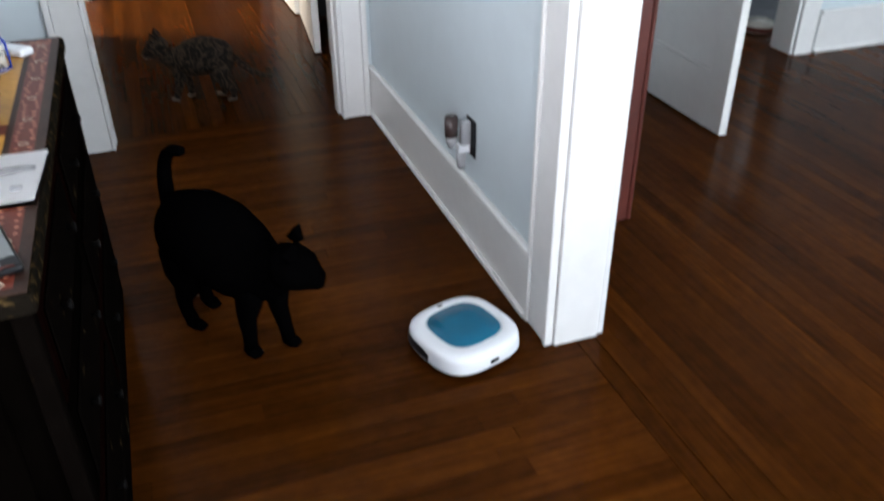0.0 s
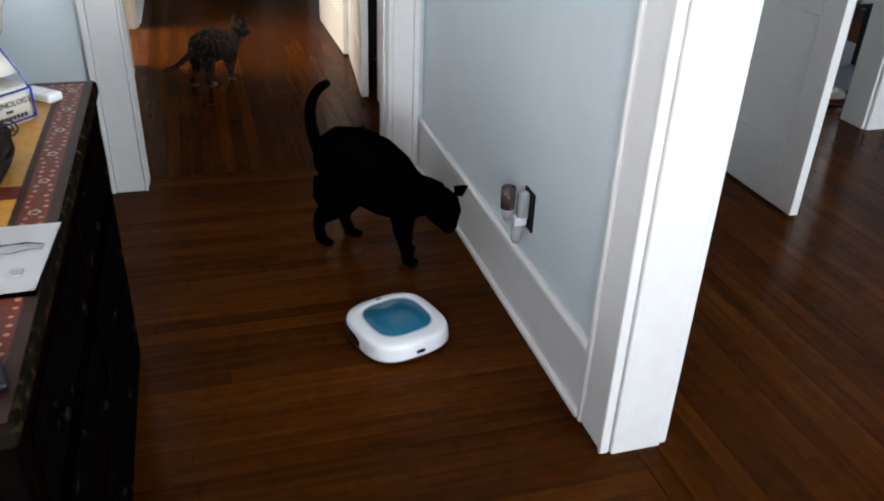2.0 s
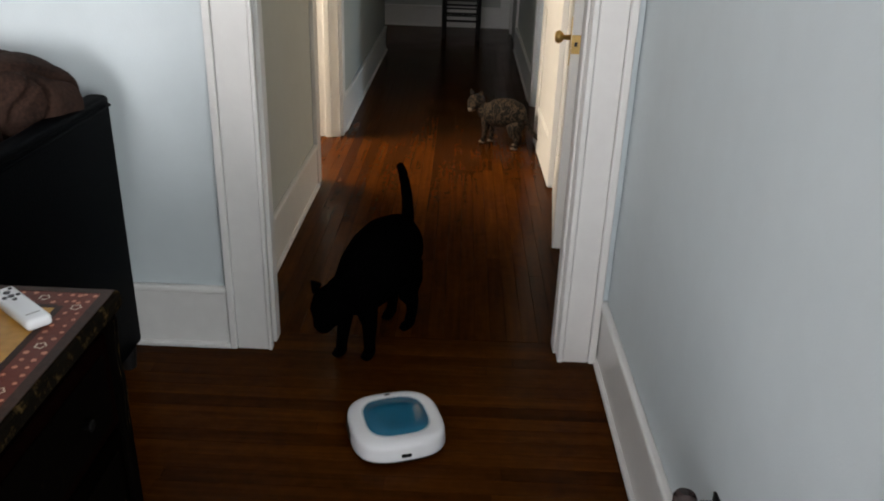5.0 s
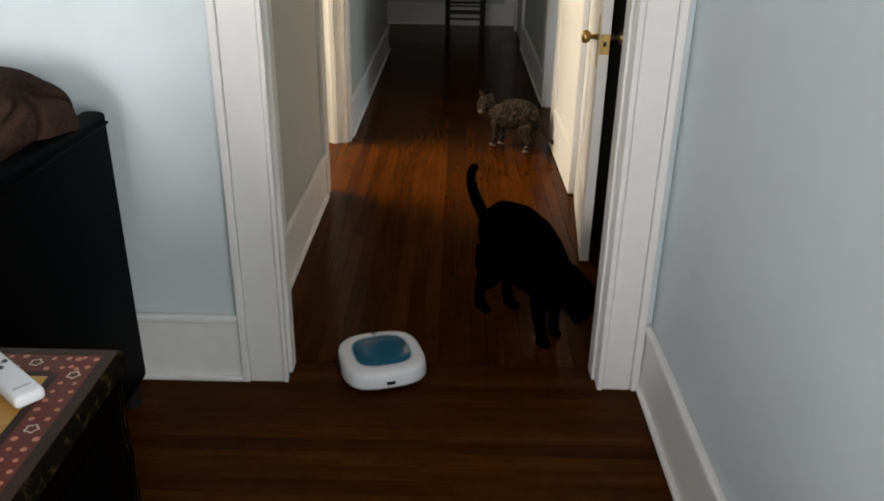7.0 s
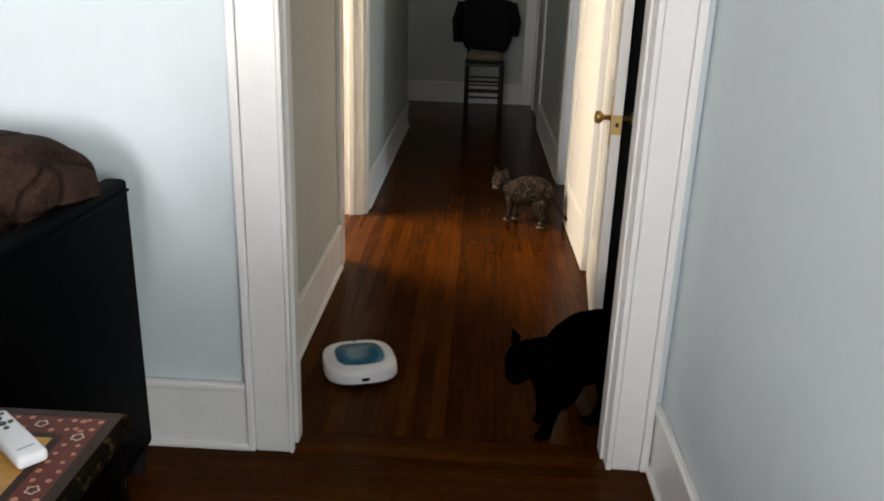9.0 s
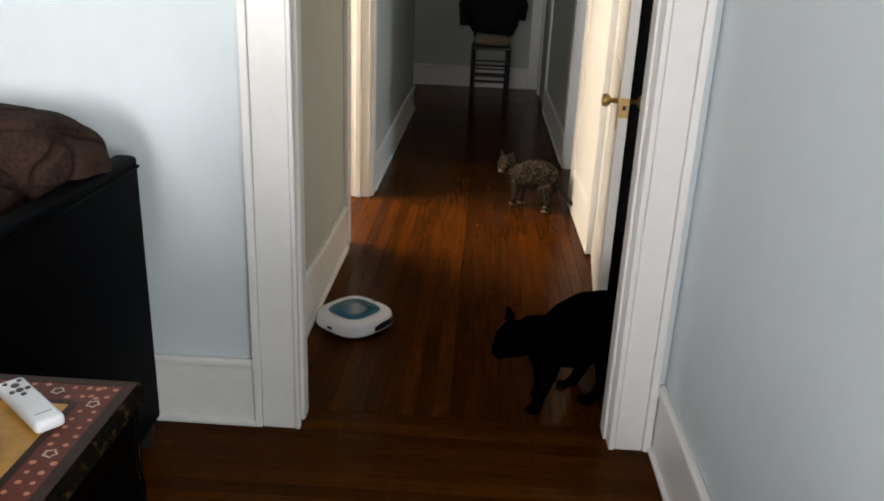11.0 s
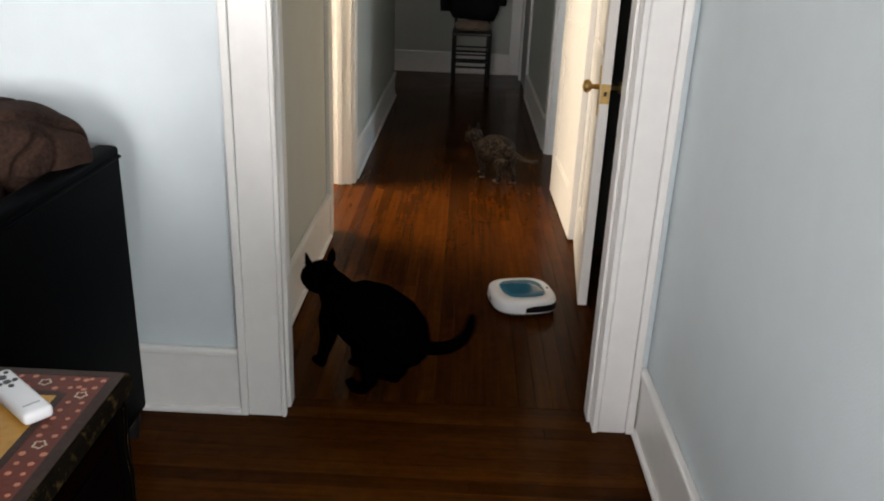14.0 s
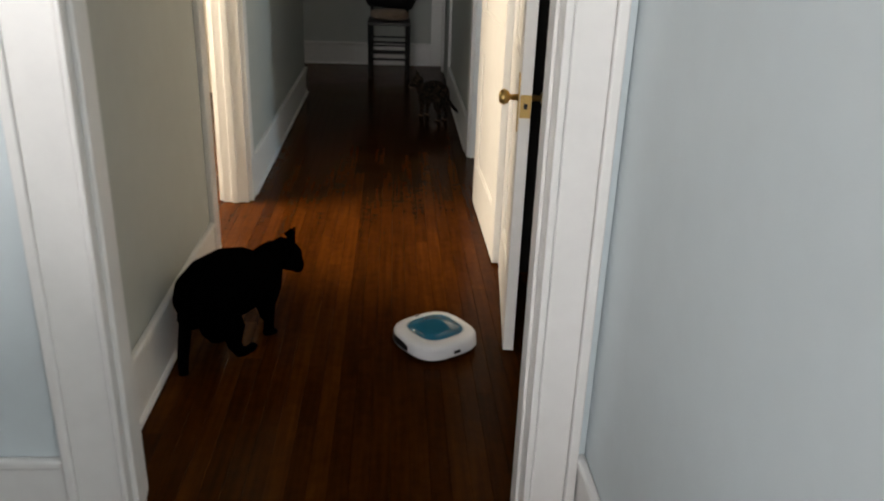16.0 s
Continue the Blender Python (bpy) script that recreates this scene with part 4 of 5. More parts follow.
# ---- hall things ----


def ladder_chair():
    ob = thing("chair", pose(0.165, 9.92, 0, 0, 0, 0), "black wooden chair with stretchers against the hall end", "chair")
    for s in (-1, 1):
        part("leg", cyl(bmesh.new(), s * 0.185, -0.19, 0, 0.017, 0.53, 0.019, 12), M_BLACKWOOD, ob)
        part("back_post", cyl(bmesh.new(), s * 0.175, 0.19, 0, 0.017, 1.12, 0.016, 12), M_BLACKWOOD, ob)
        for z in (0.2, 0.34):
            part("stretcher", cyl(bmesh.new(), s * 0.18, -0.18, z, 0.009, 0.37, n=10, axis="y"), M_BLACKWOOD, ob)
    for z in (0.19, 0.265, 0.35):
        part("stretcher", cyl(bmesh.new(), -0.185, -0.19, z, 0.011, 0.37, n=10, axis="x"), M_BLACKWOOD, ob)
        part("stretcher", cyl(bmesh.new(), -0.175, 0.19, z, 0.009, 0.35, n=10, axis="x"), M_BLACKWOOD, ob)
    part("seat", boxmesh(-0.205, -0.215, 0.505, 0.205, 0.2, 0.54, 0.01, 2), M_BLACKWOOD, ob)
    for z in (0.7, 0.85, 1.0):
        part("back_slat", boxmesh(-0.17, 0.183, z, 0.17, 0.197, z + 0.06, 0.004), M_BLACKWOOD, ob)
    return ob


ladder_chair()
c = plush_cushion(pose(0.165, 9.9, 0.592), 0.19, 0.19, 0.052, 3.0)
c.data.materials[0] = M_CUSHION
tagged(c, "flat beige seat cushion on the black chair", "cushion", "seat cushion")
ob = thing("jacket", pose(0.165, 10.02, 0.68), "black jacket draped over the chair back", "jacket")
bm = bmesh.new()
loft(bm, [((0, -0.02, -0.03), 0.22, 0.1), ((0.01, 0, 0.06), 0.26, 0.13), ((0.01, 0.03, 0.3), 0.28, 0.13), ((0, 0.06, 0.44), 0.27, 0.11), ((0, 0.07, 0.5), 0.12, 0.06)], 26, 2.6)
for v in bm.verts:
    v.co += v.co.normalized() * 0.022 * noise.noise(v.co * 11)
part("jacket_body", bm, M_CLOTH, ob, "", True)
for s in (-1, 1):
    bm = bmesh.new()
    loft(bm, [((s * 0.24, 0.03, 0.42), 0.07, 0.07), ((s * 0.3, -0.02, 0.25), 0.06, 0.06), ((s * 0.29, -0.05, 0.04 if s < 0 else 0.12), 0.05, 0.05)], 14)
    part("sleeve", bm, M_CLOTH, ob, "", True)
ob = thing("wall_outlet", pose(XHL + 0.02, 8.94, 0.12), "small dark outlet plate on the hall baseboard", "outlet")
part("plate", boxmesh(0, -0.035, -0.055, 0.008, 0.035, 0.055, 0.002), M_BLACK_PL, ob)

# ---- robot vacuum ----


def rounded_ring(bm, r, z, n=64, p=3.1):
    ring = []
    for k in range(n):
        a = 2 * math.pi * k / n
        ca, sa = math.cos(a), math.sin(a)
        ring.append(bm.verts.new((r * math.copysign(abs(ca) ** (2 / p), ca), r * math.copysign(abs(sa) ** (2 / p), sa), z)))
    return ring


def ring_solid(rings, n=64, p=3.1):
    bm = bmesh.new()
    loops = [rounded_ring(bm, r, z, n, p) for r, z in rings]
    for a, b in zip(loops, loops[1:]):
        for k in range(n):
            bm.faces.new((a[k], a[(k + 1) % n], b[(k + 1) % n], b[k]))
    bm.faces.new(loops[0][::-1])
    bm.faces.new(loops[-1])
    bmesh.ops.recalc_face_normals(bm, faces=bm.faces)
    return bm


def robot_vacuum():
    """Rounded square robot. Local +y is forward."""
    ob = thing("robot_vacuum", pose(0.475, 1.72, 0), "small white robot vacuum with a teal top panel", "robot vacuum")
    S = 0.137
    part("chassis", ring_solid([(S * 0.88, 0.006), (S * 0.95, 0.012), (S * 0.97, 0.022)]), M_BLACK_PL, ob, "black underside", True)
    part("shell", ring_solid([(S * 0.985, 0.02), (S, 0.023), (S, 0.03), (S * 0.982, 0.055), (S * 0.965, 0.0635), (S * 0.93, 0.069), (S * 0.86, 0.0725), (S * 0.71, 0.0765), (S * 0.69, 0.075), (S * 0.67, 0.073)]), M_WHITE_PL, ob, "glossy white shell", True)
    part("rim", ring_solid([(S * 0.69, 0.0748), (S * 0.685, 0.0763), (S * 0.66, 0.0763), (S * 0.655, 0.0745)]), M_TEAL_RIM, ob, "pale rim", True)
    part("top_panel", ring_solid([(S * 0.655, 0.0745), (S * 0.652, 0.0758), (S * 0.3, 0.0761)]), M_TEAL, ob, "glossy teal top panel", True)
    for a0, a1 in ((-3, 62), (118, 183)):
        bm, n = bmesh.new(), 14
        cols = []
        for k in range(n + 1):
            an = radians(a0 + (a1 - a0) * k / n)
            ca, sa = math.cos(an), math.sin(an)
            e = 2 / 3.1
            x, y = math.copysign(abs(ca) ** e, ca), math.copysign(abs(sa) ** e, sa)
            top = 0.053 - 0.008 * (k in (0, n))
            cols.append([bm.verts.new((x * S * q, y * S * q, z)) for q, z in ((0.97, 0.026), (1.006, 0.026), (0.998, top), (0.97, top))])
        for p, q in zip(cols, cols[1:]):
            for j in range(4):
                bm.faces.new((p[j], p[(j + 1) % 4], q[(j + 1) % 4], q[j]))
        bm.faces.new(cols[0])
        bm.faces.new(cols[-1])
        bmesh.ops.recalc_face_normals(bm, faces=bm.faces)
        part("sensor_window", bm, M_BLACK_PL, ob, "black sensor window")
    part("charging_port", boxmesh(-0.015, -S * 1.004, 0.03, 0.015, -S * 0.95, 0.043, 0.002), M_BLACK_PL, ob, "black charging port")
    part("power_button", boxmesh(-0.009, S * 0.76, 0.0715, 0.009, S * 0.84, 0.0755, 0.002), M_BLACK_PL, ob)
    for s in (-1, 1):
        part("wheel", cyl(bmesh.new(), s * 0.085 - 0.01, 0, 0.02, 0.02, 0.02, axis="x"), M_BLACK_PL, ob)
    return ob


robot = robot_vacuum()

# ---- cats ----
TAIL, TAIL_STEP = 7, 0.039


def cat(name, s, fur, paw, label, hs):
    """A cat in parts. Local +y is forward; the origin lies on the floor under the body."""
    ob = thing(name, pose(0, 0, 0), label, "cat")

    def R(rings, s=s):
        return [((c[0] * s, c[1] * s, c[2] * s), w * s, h * s) for c, w, h in rings]

    p = {}
    bm = bmesh.new()
    loft(bm, [((c[0], c[1] * 0.88, c[2]), w, h) for c, w, h in R([((0, -0.225, 0.01), 0.018, 0.02), ((0, -0.208, 0.012), 0.055, 0.06), ((0, -0.165, 0.02), 0.082, 0.092), ((0, -0.09, 0.03), 0.098, 0.108), ((0, -0.01, 0.024), 0.1, 0.114), ((0, 0.07, 0.01), 0.089, 0.104), ((0, 0.135, 0.004), 0.072, 0.084), ((0, 0.18, 0.02), 0.056, 0.064), ((0, 0.22, 0.04), 0.046, 0.05), ((0, 0.25, 0.055), 0.034, 0.034)])], 22)
    p["body"] = part("body", bm, fur, ob, "", True)
    bm = bmesh.new()
    loft(bm, R([((0, -0.045, 0.0), 0.025, 0.025), ((0, -0.03, 0.002), 0.044, 0.042), ((0, 0.0, 0.004), 0.052, 0.046), ((0, 0.025, -0.002), 0.046, 0.038), ((0, 0.045, -0.012), 0.029, 0.024), ((0, 0.06, -0.016), 0.021, 0.017), ((0, 0.066, -0.016), 0.01, 0.009)], s * hs), 18)
    p["head"] = part("head", bm, fur, ob, "", True)
    for k in (-1, 1):
        bm = bmesh.new()
        loft(bm, R([((k * 0.028, -0.006, 0.024), 0.026, 0.016), ((k * 0.033, -0.008, 0.048), 0.018, 0.01), ((k * 0.037, -0.006, 0.066), 0.01, 0.006), ((k * 0.039, -0.005, 0.078), 0.002, 0.002)], s * hs), 10)
        part("ear", bm, fur, p["head"], "", True)
        bm = bmesh.new()
        bmesh.ops.create_uvsphere(bm, u_segments=10, v_segments=8, radius=0.008 * s * hs, matrix=pose(k * 0.021 * s * hs, 0.035 * s * hs, 0.008 * s * hs))
        part("eye", bm, M_EYE, p["head"], "", True)
    if paw is not fur:
        bm = bmesh.new()
        loft(bm, R([((0, 0.034, -0.02), 0.026, 0.016), ((0, 0.054, -0.019), 0.023, 0.0165), ((0, 0.069, -0.018), 0.013, 0.011)], s * hs), 12)
        part("muzzle", bm, paw, p["head"], "pale muzzle", True)
    for nm, k, fore in (("fore_l", -1, 1), ("fore_r", 1, 1), ("hind_l", -1, 0), ("hind_r", 1, 0)):
        bm = bmesh.new()
        if fore:
            loft(bm, R([((0, 0.0, 0.03), 0.024, 0.04), ((0, 0, -0.03), 0.029, 0.038), ((0, -0.008, -0.085), 0.022, 0.026), ((0, 0.0, -0.14), 0.017, 0.019), ((0, 0.003, -0.175), 0.0165, 0.018)]), 12)
            pw = R([((0, -0.01, -0.182), 0.013, 0.013), ((0, 0.014, -0.183), 0.019, 0.014), ((0, 0.032, -0.187), 0.014, 0.009)])
        else:
            loft(bm, R([((0, 0.0, 0.03), 0.028, 0.056), ((0, 0.01, -0.03), 0.036, 0.06), ((0, 0.012, -0.075), 0.028, 0.04), ((0, -0.018, -0.115), 0.019, 0.024), ((0, -0.02, -0.15), 0.016, 0.019), ((0, -0.008, -0.18), 0.0165, 0.018)]), 12)
            pw = R([((0, -0.022, -0.186), 0.013, 0.012), ((0, 0.01, -0.187), 0.019, 0.013), ((0, 0.032, -0.191), 0.014, 0.008)])
        p[nm] = part("leg", bm, fur, ob, "", True)
        part("paw", loft(bmesh.new(), pw, 12), paw, p[nm], "", True)
    # tail: a chain of short rounded pieces, thinner towards the end
    for k in range(TAIL):
        w, v = [0.021 - 0.0085 * (q / TAIL) ** 1.3 for q in (k, k + 1)]
        n = TAIL_STEP
        bm = loft(bmesh.new(), R([((0, 0, -0.6 * w), 0.55 * w, 0.55 * w), ((0, 0, -0.2 * w), 0.92 * w, 0.92 * w), ((0, 0, 0.15 * n), w, w), ((0, 0, 0.85 * n), v, v), ((0, 0, n + 0.2 * v), 0.92 * v, 0.92 * v), ((0, 0, n + 0.6 * v), 0.55 * v, 0.55 * v)]), 12)
        p["tail", k] = part("tail_piece", bm, fur, ob, "", True)
    return ob, p


black_cat, black_parts = cat("black_cat", 1.13, M_BLACKFUR, M_BLACKFUR, "black short-haired cat prowling about the wooden floor", 1.15)
tabby_cat, tabby_parts = cat("tabby_cat", 0.8, M_TABBY, M_TABBY_PALE, "grey-brown tabby cat with dark stripes in the hall", 1.36)


def cat_state(kind, swing=0.0, tail=(-25, 0), tip=(0, 0), turn=0.0, nod=0.0, high=0.22):
    """Poses of the parts in the cat's own space, in metres for a cat of scale 1. swing: the step of the legs in degrees;
    tail: its lean from upright (back is positive) and sideways; tip: how far it bends along its length, from a slight forward curl; turn, nod: the head's; high: height of a lowered head."""
    d = {}
    if kind == "sit":
        d["body"] = (0, -0.02, 0.205, 42, 0, 0)
        d["head"] = (0, 0.13, 0.395, -8 + nod, 0, turn)
        d["fore_l"], d["fore_r"] = (-0.035, 0.085, 0.195, 4, 0, 0), (0.035, 0.085, 0.195, 2, 0, 0)
        d["hind_l"], d["hind_r"] = (-0.06, -0.1, 0.12, 62, 0, 0), (0.06, -0.1, 0.12, 62, 0, 0)
        d["tail"] = (0, -0.19, 0.06, tail[0], tail[1], 0)
    elif kind == "crouch":
        up = high - 0.22
        d["body"] = (0, -0.01, 0.2, 7 + up * 150, 0, 0)
        d["head"] = (0, 0.235 - 0.3 * up, 0.25 + up, -14 + nod, 0, turn)
        d["fore_l"], d["fore_r"] = (-0.042, 0.13, 0.195, 14, 0, 0), (0.042, 0.13, 0.195, -10, 0, 0)
        d["hind_l"], d["hind_r"] = (-0.06, -0.12, 0.15, 40, 0, 0), (0.06, -0.12, 0.15, 35, 0, 0)
        d["tail"] = (0, -0.19, 0.2, tail[0], tail[1], 0)
    else:
        high = high if kind == "low" else 0.315
        d["body"] = (0, 0, 0.238, (high - 0.315) * 104, 0, 0)
        d["head"] = (0, 0.23, high, -10 + (high - 0.315) * 110 + nod, 0, turn)
        d["fore_l"], d["fore_r"] = (-0.04, 0.115, 0.197, swing, 0, 0), (0.04, 0.115, 0.197, -swing, 0, 0)
        d["hind_l"], d["hind_r"] = (-0.045, -0.132, 0.197, -swing, 0, 0), (0.045, -0.132, 0.197, swing, 0, 0)
        d["tail"] = (0, -0.18, 0.27, tail[0], tail[1], 0)
    for k, v in d.items():
        d[k] = pose(*v)
    m = d.pop("tail")
    for k in range(TAIL):
        d["tail", k] = m
        m = m @ pose(0, 0, TAIL_STEP) @ pose(0, 0, 0, (tip[0] - 50) / TAIL * (0.4 + 1.2 * k / (TAIL - 1)), tip[1] / TAIL, 0)
    return d


def key_cat(ob, parts, s, rows):
    """rows: time, x, y, heading in degrees from +x, state arguments."""
    last, whole = None, []
    for t, x, y, h, args in rows:
        if last is not None:
            while h - last > 180:
                h -= 360
            while h - last < -180:
                h += 360
        last = h
        whole.append((t, pose(x, y, 0, 0, 0, h - 90)))
    walk(ob, whole)
    states = [(t, cat_state(**args)) for t, x, y, h, args in rows]
    for nm in states[0][1]:
        keyed = []
        for t, d in states:
            m = d[nm].copy()
            m.translation *= s
            keyed.append((t, m))
        walk(parts[nm], keyed)


# ---- planks of the floors ----
PW = 0.0572


def plank_mesh(cache, length, along_y, mat):
    key = (round(length, 3), along_y)
    if key not in cache:
        a, b = length / 2 - 0.0002, PW / 2 - 0.0003
        hx, hy = (b, a) if along_y else (a, b)
        e = 0.0006
        vs = [(sx * hx, sy * hy, -0.011) for sx, sy in ((-1, -1), (1, -1), (1, 1), (-1, 1))]
        vs += [(sx * hx, sy * hy, -e) for sx, sy in ((-1, -1), (1, -1), (1, 1), (-1, 1))]
        vs += [(sx * (hx - e), sy * (hy - e), 0) for sx, sy in ((-1, -1), (1, -1), (1, 1), (-1, 1))]
        fs = [(8, 9, 10, 11)]
        for o in (0, 4):
            fs += [(o + k, o + (k + 1) % 4, o + 4 + (k + 1) % 4, o + 4 + k) for k in range(4)]
        me = bpy.data.meshes.new("plank")
        me.from_pydata(vs, [], fs)
        me.materials.append(mat)
        cache[key] = me
    return cache[key]


def strip_floor(x0, y0, x1, y1, along_y, near, seed):
    """Oak strips over a rectangle. Boards whose middle lies in near are single parts of the floor, the rest one joined part."""
    rnd = random.Random(seed)
    cache, vs, fs = {}, [], []
    a0, a1, c0, c1 = (y0, y1, x0, x1) if along_y else (x0, x1, y0, y1)
    rows = int((c1 - c0) / PW + 0.5)
    for r in range(rows):
        c = c0 + PW * (r + 0.5)
        a = a0
        first = True
        while a < a1 - 0.01:
            length = rnd.choice((0.9, 1.2, 1.6, 2.0, 2.4, 3.0) if along_y else (0.6, 0.9, 1.2, 1.5, 1.9))
            if first:
                length *= rnd.choice((0.35, 0.6, 0.85, 1.0))
                first = False
            length = round(min(length, a1 - a), 2) if a1 - a - length > 0.2 else a1 - a
            m = a + length / 2
            px, py = (c, m) if along_y else (m, c)
            dz = rnd.uniform(-0.00012, 0.00012)
            if near[0] < px < near[2] and near[1] < py < near[3]:
                ob = new("plank", plank_mesh(cache, length, along_y, M_PLANK_Y if along_y else M_PLANK_X))
                ob.location = (px, py, dz)
                ob.parent = floor
            else:
                o = len(vs)
                hx, hy = (PW / 2 - 0.0003, length / 2 - 0.0002) if along_y else (length / 2 - 0.0002, PW / 2 - 0.0003)
                for z in (-0.011, dz):
                    vs += [(px - hx, py - hy, z), (px + hx, py - hy, z), (px + hx, py + hy, z), (px - hx, py + hy, z)]
                fs += [(o + 4, o + 5, o + 6, o + 7)] + [(o + k, o + (k + 1) % 4, o + 4 + (k + 1) % 4, o + 4 + k) for k in range(4)]
            a += length
    if fs:
        me = bpy.data.meshes.new("planks_rest")
        me.from_pydata(vs, [], fs)
        me.materials.append(M_PLANK_YJ if along_y else M_PLANK_XJ)
        ob = new("planks_rest", me)
        ob.parent = floor
        tagged(ob, "", "", "", "stuff")


strip_floor(-3.2, -2.5, 0.775, 3.48, False, (-0.6, 1.3, 0.8, 3.5), 11)
strip_floor(-0.7, 3.565, 0.86, 10.56, True, (-0.6, 3.5, 0.75, 9.0), 12)
strip_floor(0.835, -2.5, 5.1, 3.6, True, (0.83, 0.9, 2.2, 3.6), 13)
strip_floor(-3.0, 3.6, -0.7, 10.56, True, (9, 9, 9, 9), 14)
strip_floor(0.86, 3.6, 5.1, 10.5, True, (9, 9, 9, 9), 15)
for q in ((-0.45, 3.482, 0.59, 3.563), (0.777, -2.5, 0.833, YSTUB - 0.02)):
    part("threshold_board", boxmesh(q[0], q[1], -0.011, q[2], q[3], 0.0, 0.001), M_PLANK_X if q[1] > 0 else M_PLANK_Y, floor)


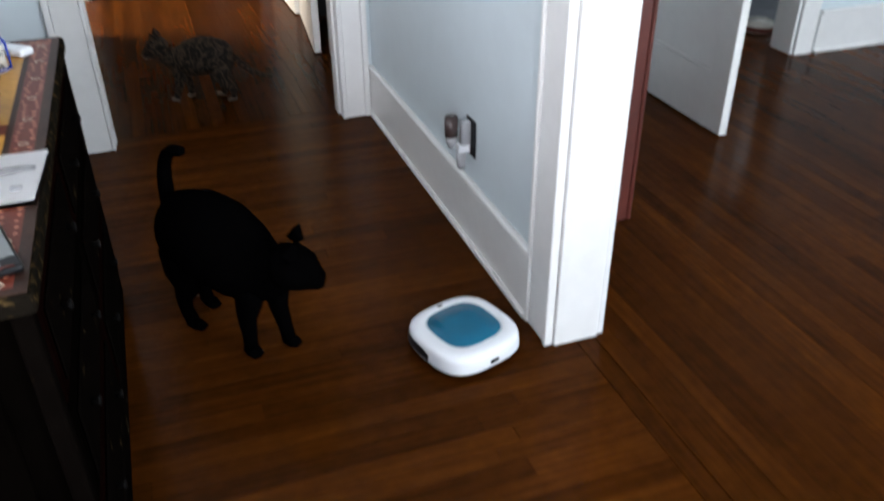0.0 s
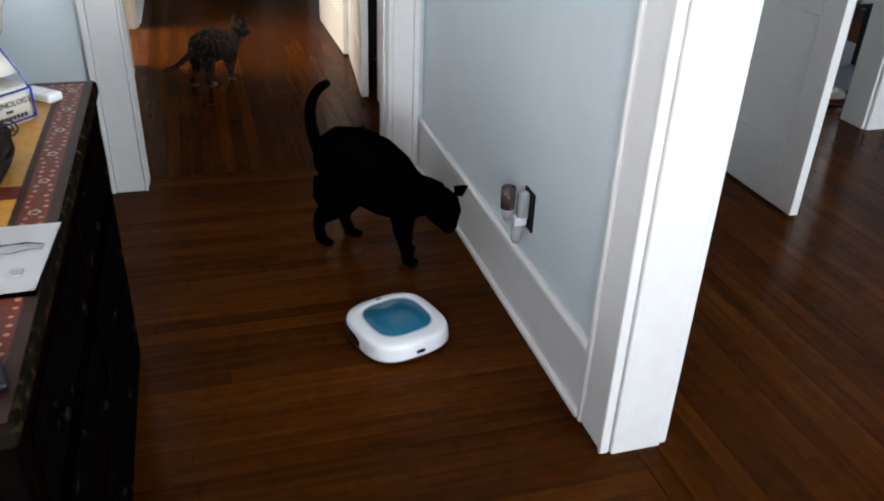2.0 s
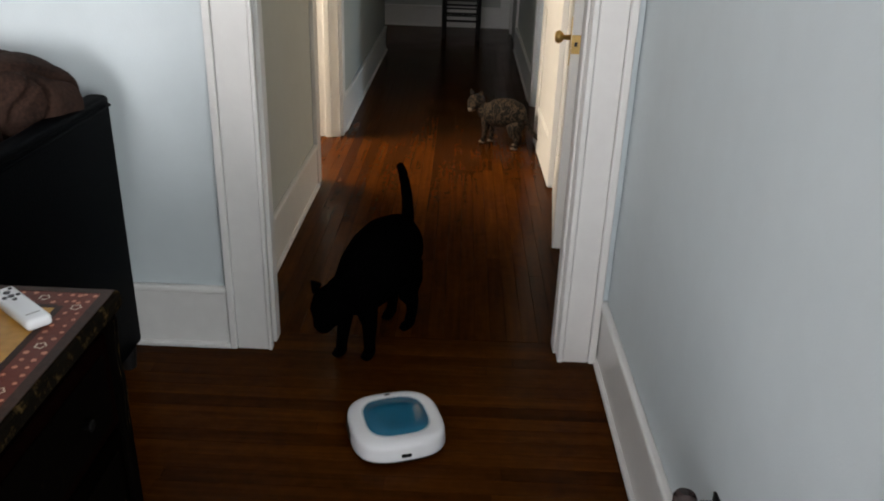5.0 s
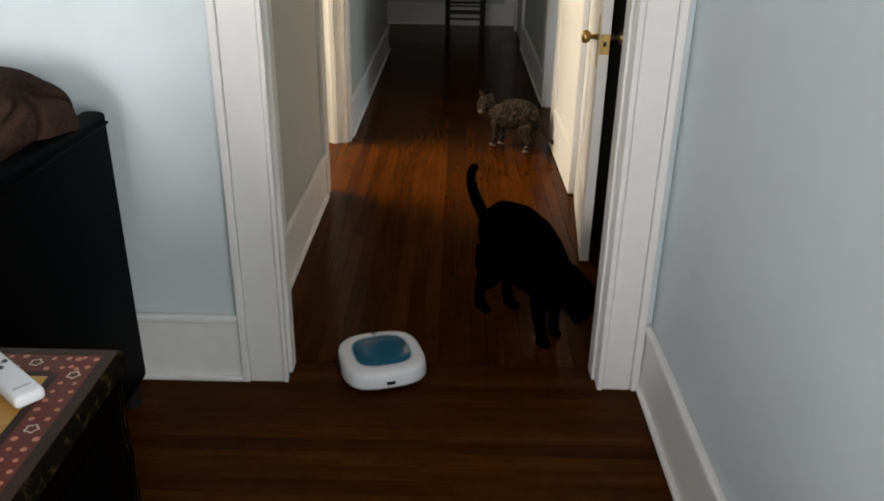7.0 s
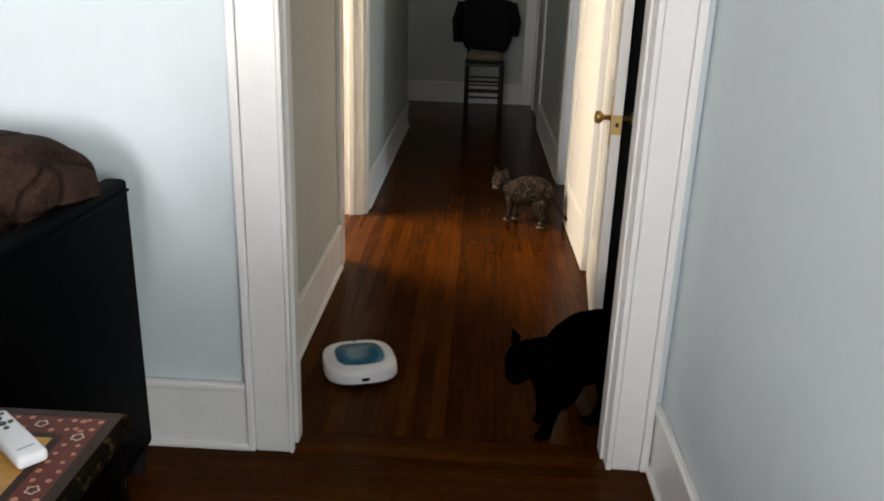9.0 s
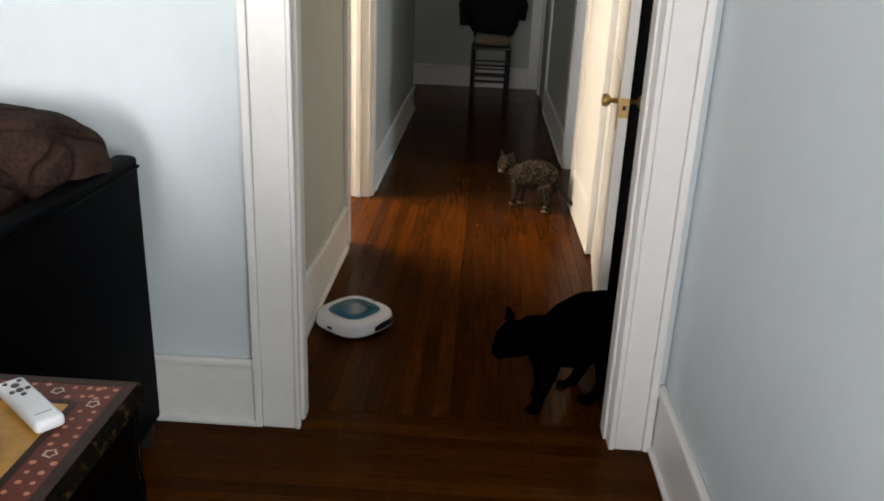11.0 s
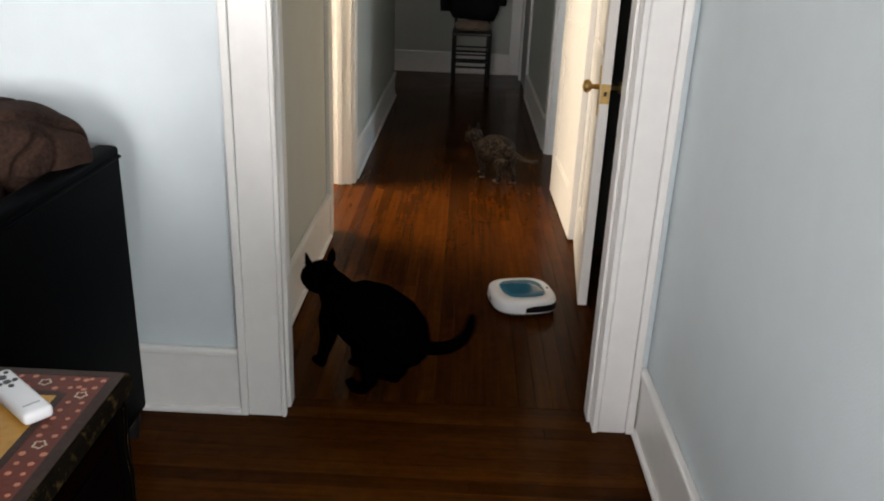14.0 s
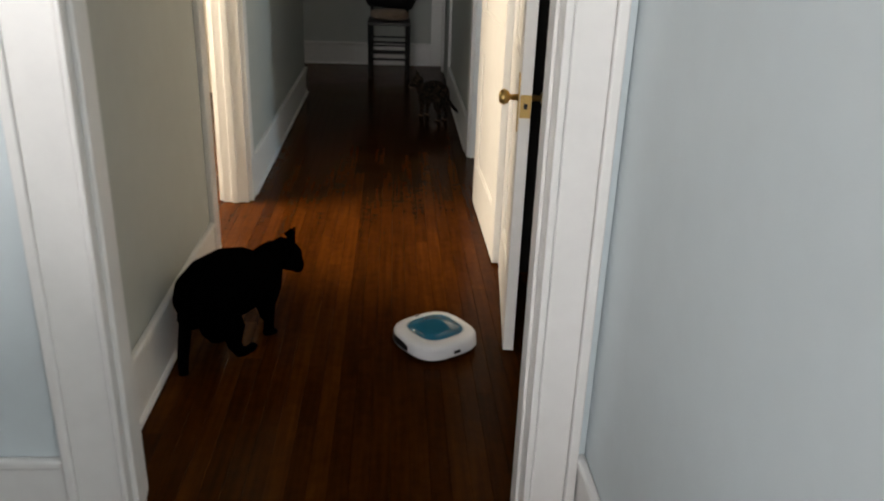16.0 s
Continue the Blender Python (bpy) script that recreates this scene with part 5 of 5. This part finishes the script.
def motions():
    # robot: straight run from the opening into the hall, a turn at the west wall, then across to the closet door
    run = [(0, 0.470, 1.72, 107), (1, 0.393, 1.956, 107), (2, 0.305, 2.24, 107), (3, 0.213, 2.478, 108), (4, 0.125, 2.722, 108),
           (4.7, 0.062, 2.91, 108), (7, -0.135, 3.525, 108), (8, -0.224, 3.775, 108), (9, -0.297, 4.0, 108), (9.6, -0.35, 4.14, 108), (10.2, -0.378, 4.2, 108),
           (10.7, -0.385, 4.21, 80), (11.3, -0.33, 4.215, 30), (12.3, -0.072, 4.258, 10), (13, 0.12, 4.3, 10), (13.5, 0.25, 4.34, 11), (14, 0.382, 4.38, 13),
           (14.5, 0.396, 4.395, 22), (14.9, 0.395, 4.4, 62), (15.3, 0.405, 4.42, 116), (16, 0.375, 4.435, 124)]
    walk(robot, [(t, pose(x, y, 0, 0, 0, h - 90)) for t, x, y, h in run])

    def st(kind="stand", **k):
        return dict(kind=kind, **k)

    key_cat(black_cat, black_parts, 1.13, [
        (0.0, -0.115, 2.0, 305, st("low", swing=8, tail=(10, -5), tip=(-60, 20), turn=35, high=0.28)),
        (0.25, -0.07, 2.09, 318, st("low", swing=12, tail=(10, 0), tip=(-40, 0), turn=20, high=0.27)),
        (0.5, -0.025, 2.19, 335, st("low", swing=16, tail=(12, 0), tip=(-25, 0), turn=5, high=0.25)),
        (0.75, 0.05, 2.27, 345, st("low", swing=2, tail=(14, 0), tip=(-10, 0), high=0.26)),
        (1.0, 0.12, 2.36, 335, st("low", swing=-10, tail=(20, 0), tip=(-5, 0), turn=20, high=0.25)),
        (1.5, 0.255, 2.64, 15, st("low", swing=14, tail=(13, 0), tip=(25, 0), turn=-20, high=0.23)),
        (1.75, 0.31, 2.72, 345, st("low", swing=4, tail=(18, 0), tip=(-20, 0), turn=-20)),
        (2.0, 0.35, 2.785, 318, st("low", swing=-8, tail=(26, 0), tip=(-55, 0), nod=-25, turn=5, high=0.2)),
        (2.5, 0.4, 2.87, 288, st("low", swing=6, tail=(0, 10), tip=(20, 10), nod=-30, turn=-15, high=0.18)),
        (3.0, 0.3, 3.02, 248, st("low", swing=-8, tail=(-4, 8), tip=(-5, 35), nod=-35, turn=-25, high=0.22)),
        (3.5, 0.09, 3.17, 178, st("low", swing=14, tail=(0, 0))),
        (4.0, -0.085, 3.29, 200, st("low", swing=-12, tail=(12, 0), tip=(-95, 0), high=0.21)),
        (4.5, -0.125, 3.41, 230, st("low", swing=8, tail=(8, 0), tip=(55, 0), turn=-35, high=0.25)),
        (4.7, -0.105, 3.45, 232, st("low", swing=4, tail=(0, 0), tip=(20, 0), nod=-10)),
        (5.4, -0.03, 3.7, 270, st("low", swing=-12, tail=(5, 0))),
        (6.2, 0.18, 3.84, 310, st("low", swing=12, tail=(10, 0))),
        (7.0, 0.345, 3.85, 306, st("low", swing=-6, tail=(22, 22), tip=(-40, 0), nod=-35, high=0.2)),
        (7.5, 0.515, 3.81, 330, st("low", swing=6, tail=(78, 0), tip=(-90, 0), nod=-30, high=0.19)),
        (7.75, 0.53, 3.84, 285, st("low", swing=2, tail=(60, 40), tip=(-60, 0), nod=-20, high=0.2)),
        (8.0, 0.545, 3.86, 240, st("low", swing=-4, tail=(-20, 95), tip=(0, -60), nod=0, turn=-30, high=0.2)),
        (8.5, 0.5, 3.73, 228, st("crouch", tail=(100, 0), nod=5, turn=8, high=0.22)),
        (9.0, 0.49, 3.76, 222, st("crouch", tail=(110, 0), turn=12, nod=5, high=0.225)),
        (9.5, 0.485, 3.79, 220, st("crouch", tail=(110, 0), turn=12, nod=5, high=0.22)),
        (10.0, 0.495, 3.8, 216, st("crouch", tail=(110, 0), turn=12, nod=5, high=0.23)),
        (11.5, 0.47, 3.76, 212, st("crouch", tail=(70, 0), nod=10, high=0.2)),
        (12.5, 0.497, 3.78, 216, st("crouch", tail=(-16, 14), tip=(10, 0), nod=10, turn=12, high=0.25)),
        (13.0, 0.38, 3.68, 188, st("low", swing=10, tail=(-13, 0), tip=(14, 0), high=0.24)),
        (13.5, 0.105, 3.56, 175, st("low", swing=-14, tail=(72, 0), tip=(-55, 0), turn=-15, high=0.25)),
        (14.0, -0.185, 3.68, 140, st("crouch", tail=(78, 0), tip=(-35, 0), nod=10, turn=-15, high=0.25)),
        (14.5, -0.375, 3.94, 96, st("crouch", tail=(50, 70), tip=(30, -50), nod=0, turn=-65, high=0.24)),
        (15.0, -0.415, 4.18, 76, st("crouch", tail=(140, 0), turn=-45, nod=-8, high=0.2)),
        (15.5, -0.38, 4.28, 62, st("crouch", tail=(165, 0), tip=(75, 0), turn=-55, nod=-14, high=0.195)),
        (16.0, -0.345, 4.44, 56, st("crouch", tail=(165, 0), tip=(75, 0), turn=-50, nod=-14, high=0.2))])
    key_cat(tabby_cat, tabby_parts, 0.8, [
        (0.0, -0.01, 3.92, 165, st("stand", swing=12, tail=(138, 0))),
        (0.5, -0.02, 3.94, 172, st("stand", swing=-10, tail=(138, 0))),
        (1.0, -0.06, 4.05, 160, st("low", swing=12, tail=(130, 0))),
        (1.5, -0.12, 4.57, 50, st("stand", swing=-10, tail=(165, 0))),
        (2.0, -0.09, 4.8, 40, st("stand", swing=12, tail=(125, 0))),
        (2.5, 0.0, 4.94, 12, st("stand", swing=-14, tail=(120, 0))),
        (3.0, 0.09, 5.06, 20, st("stand", swing=14, tail=(110, 0))),
        (3.5, 0.17, 5.19, 18, st("stand", swing=-14, tail=(115, 0))),
        (4.0, 0.36, 5.55, 65, st("stand", swing=12, tail=(125, 0))),
        (4.5, 0.45, 5.95, 150, st("low", high=0.305, swing=5, tail=(150, 0), turn=80)),
        (7.0, 0.43, 5.99, 150, st("low", high=0.305, swing=5, tail=(150, 0), turn=85)),
        (13.4, 0.43, 5.98, 150, st("low", high=0.305, swing=5, tail=(150, 0), turn=85)),
        (14.0, 0.31, 6.26, 135, st("stand", swing=-14, tail=(110, 0))),
        (14.5, 0.28, 7.15, 84, st("stand", swing=12, tail=(115, 0))),
        (15.0, 0.44, 7.92, 68, st("stand", swing=-12, tail=(115, 0))),
        (15.5, 0.5, 8.1, 95, st("stand", swing=4, tail=(130, 0), turn=30)),
        (16.0, 0.52, 8.12, 130, st("stand", swing=0, tail=(140, 0), turn=45))])


motions()
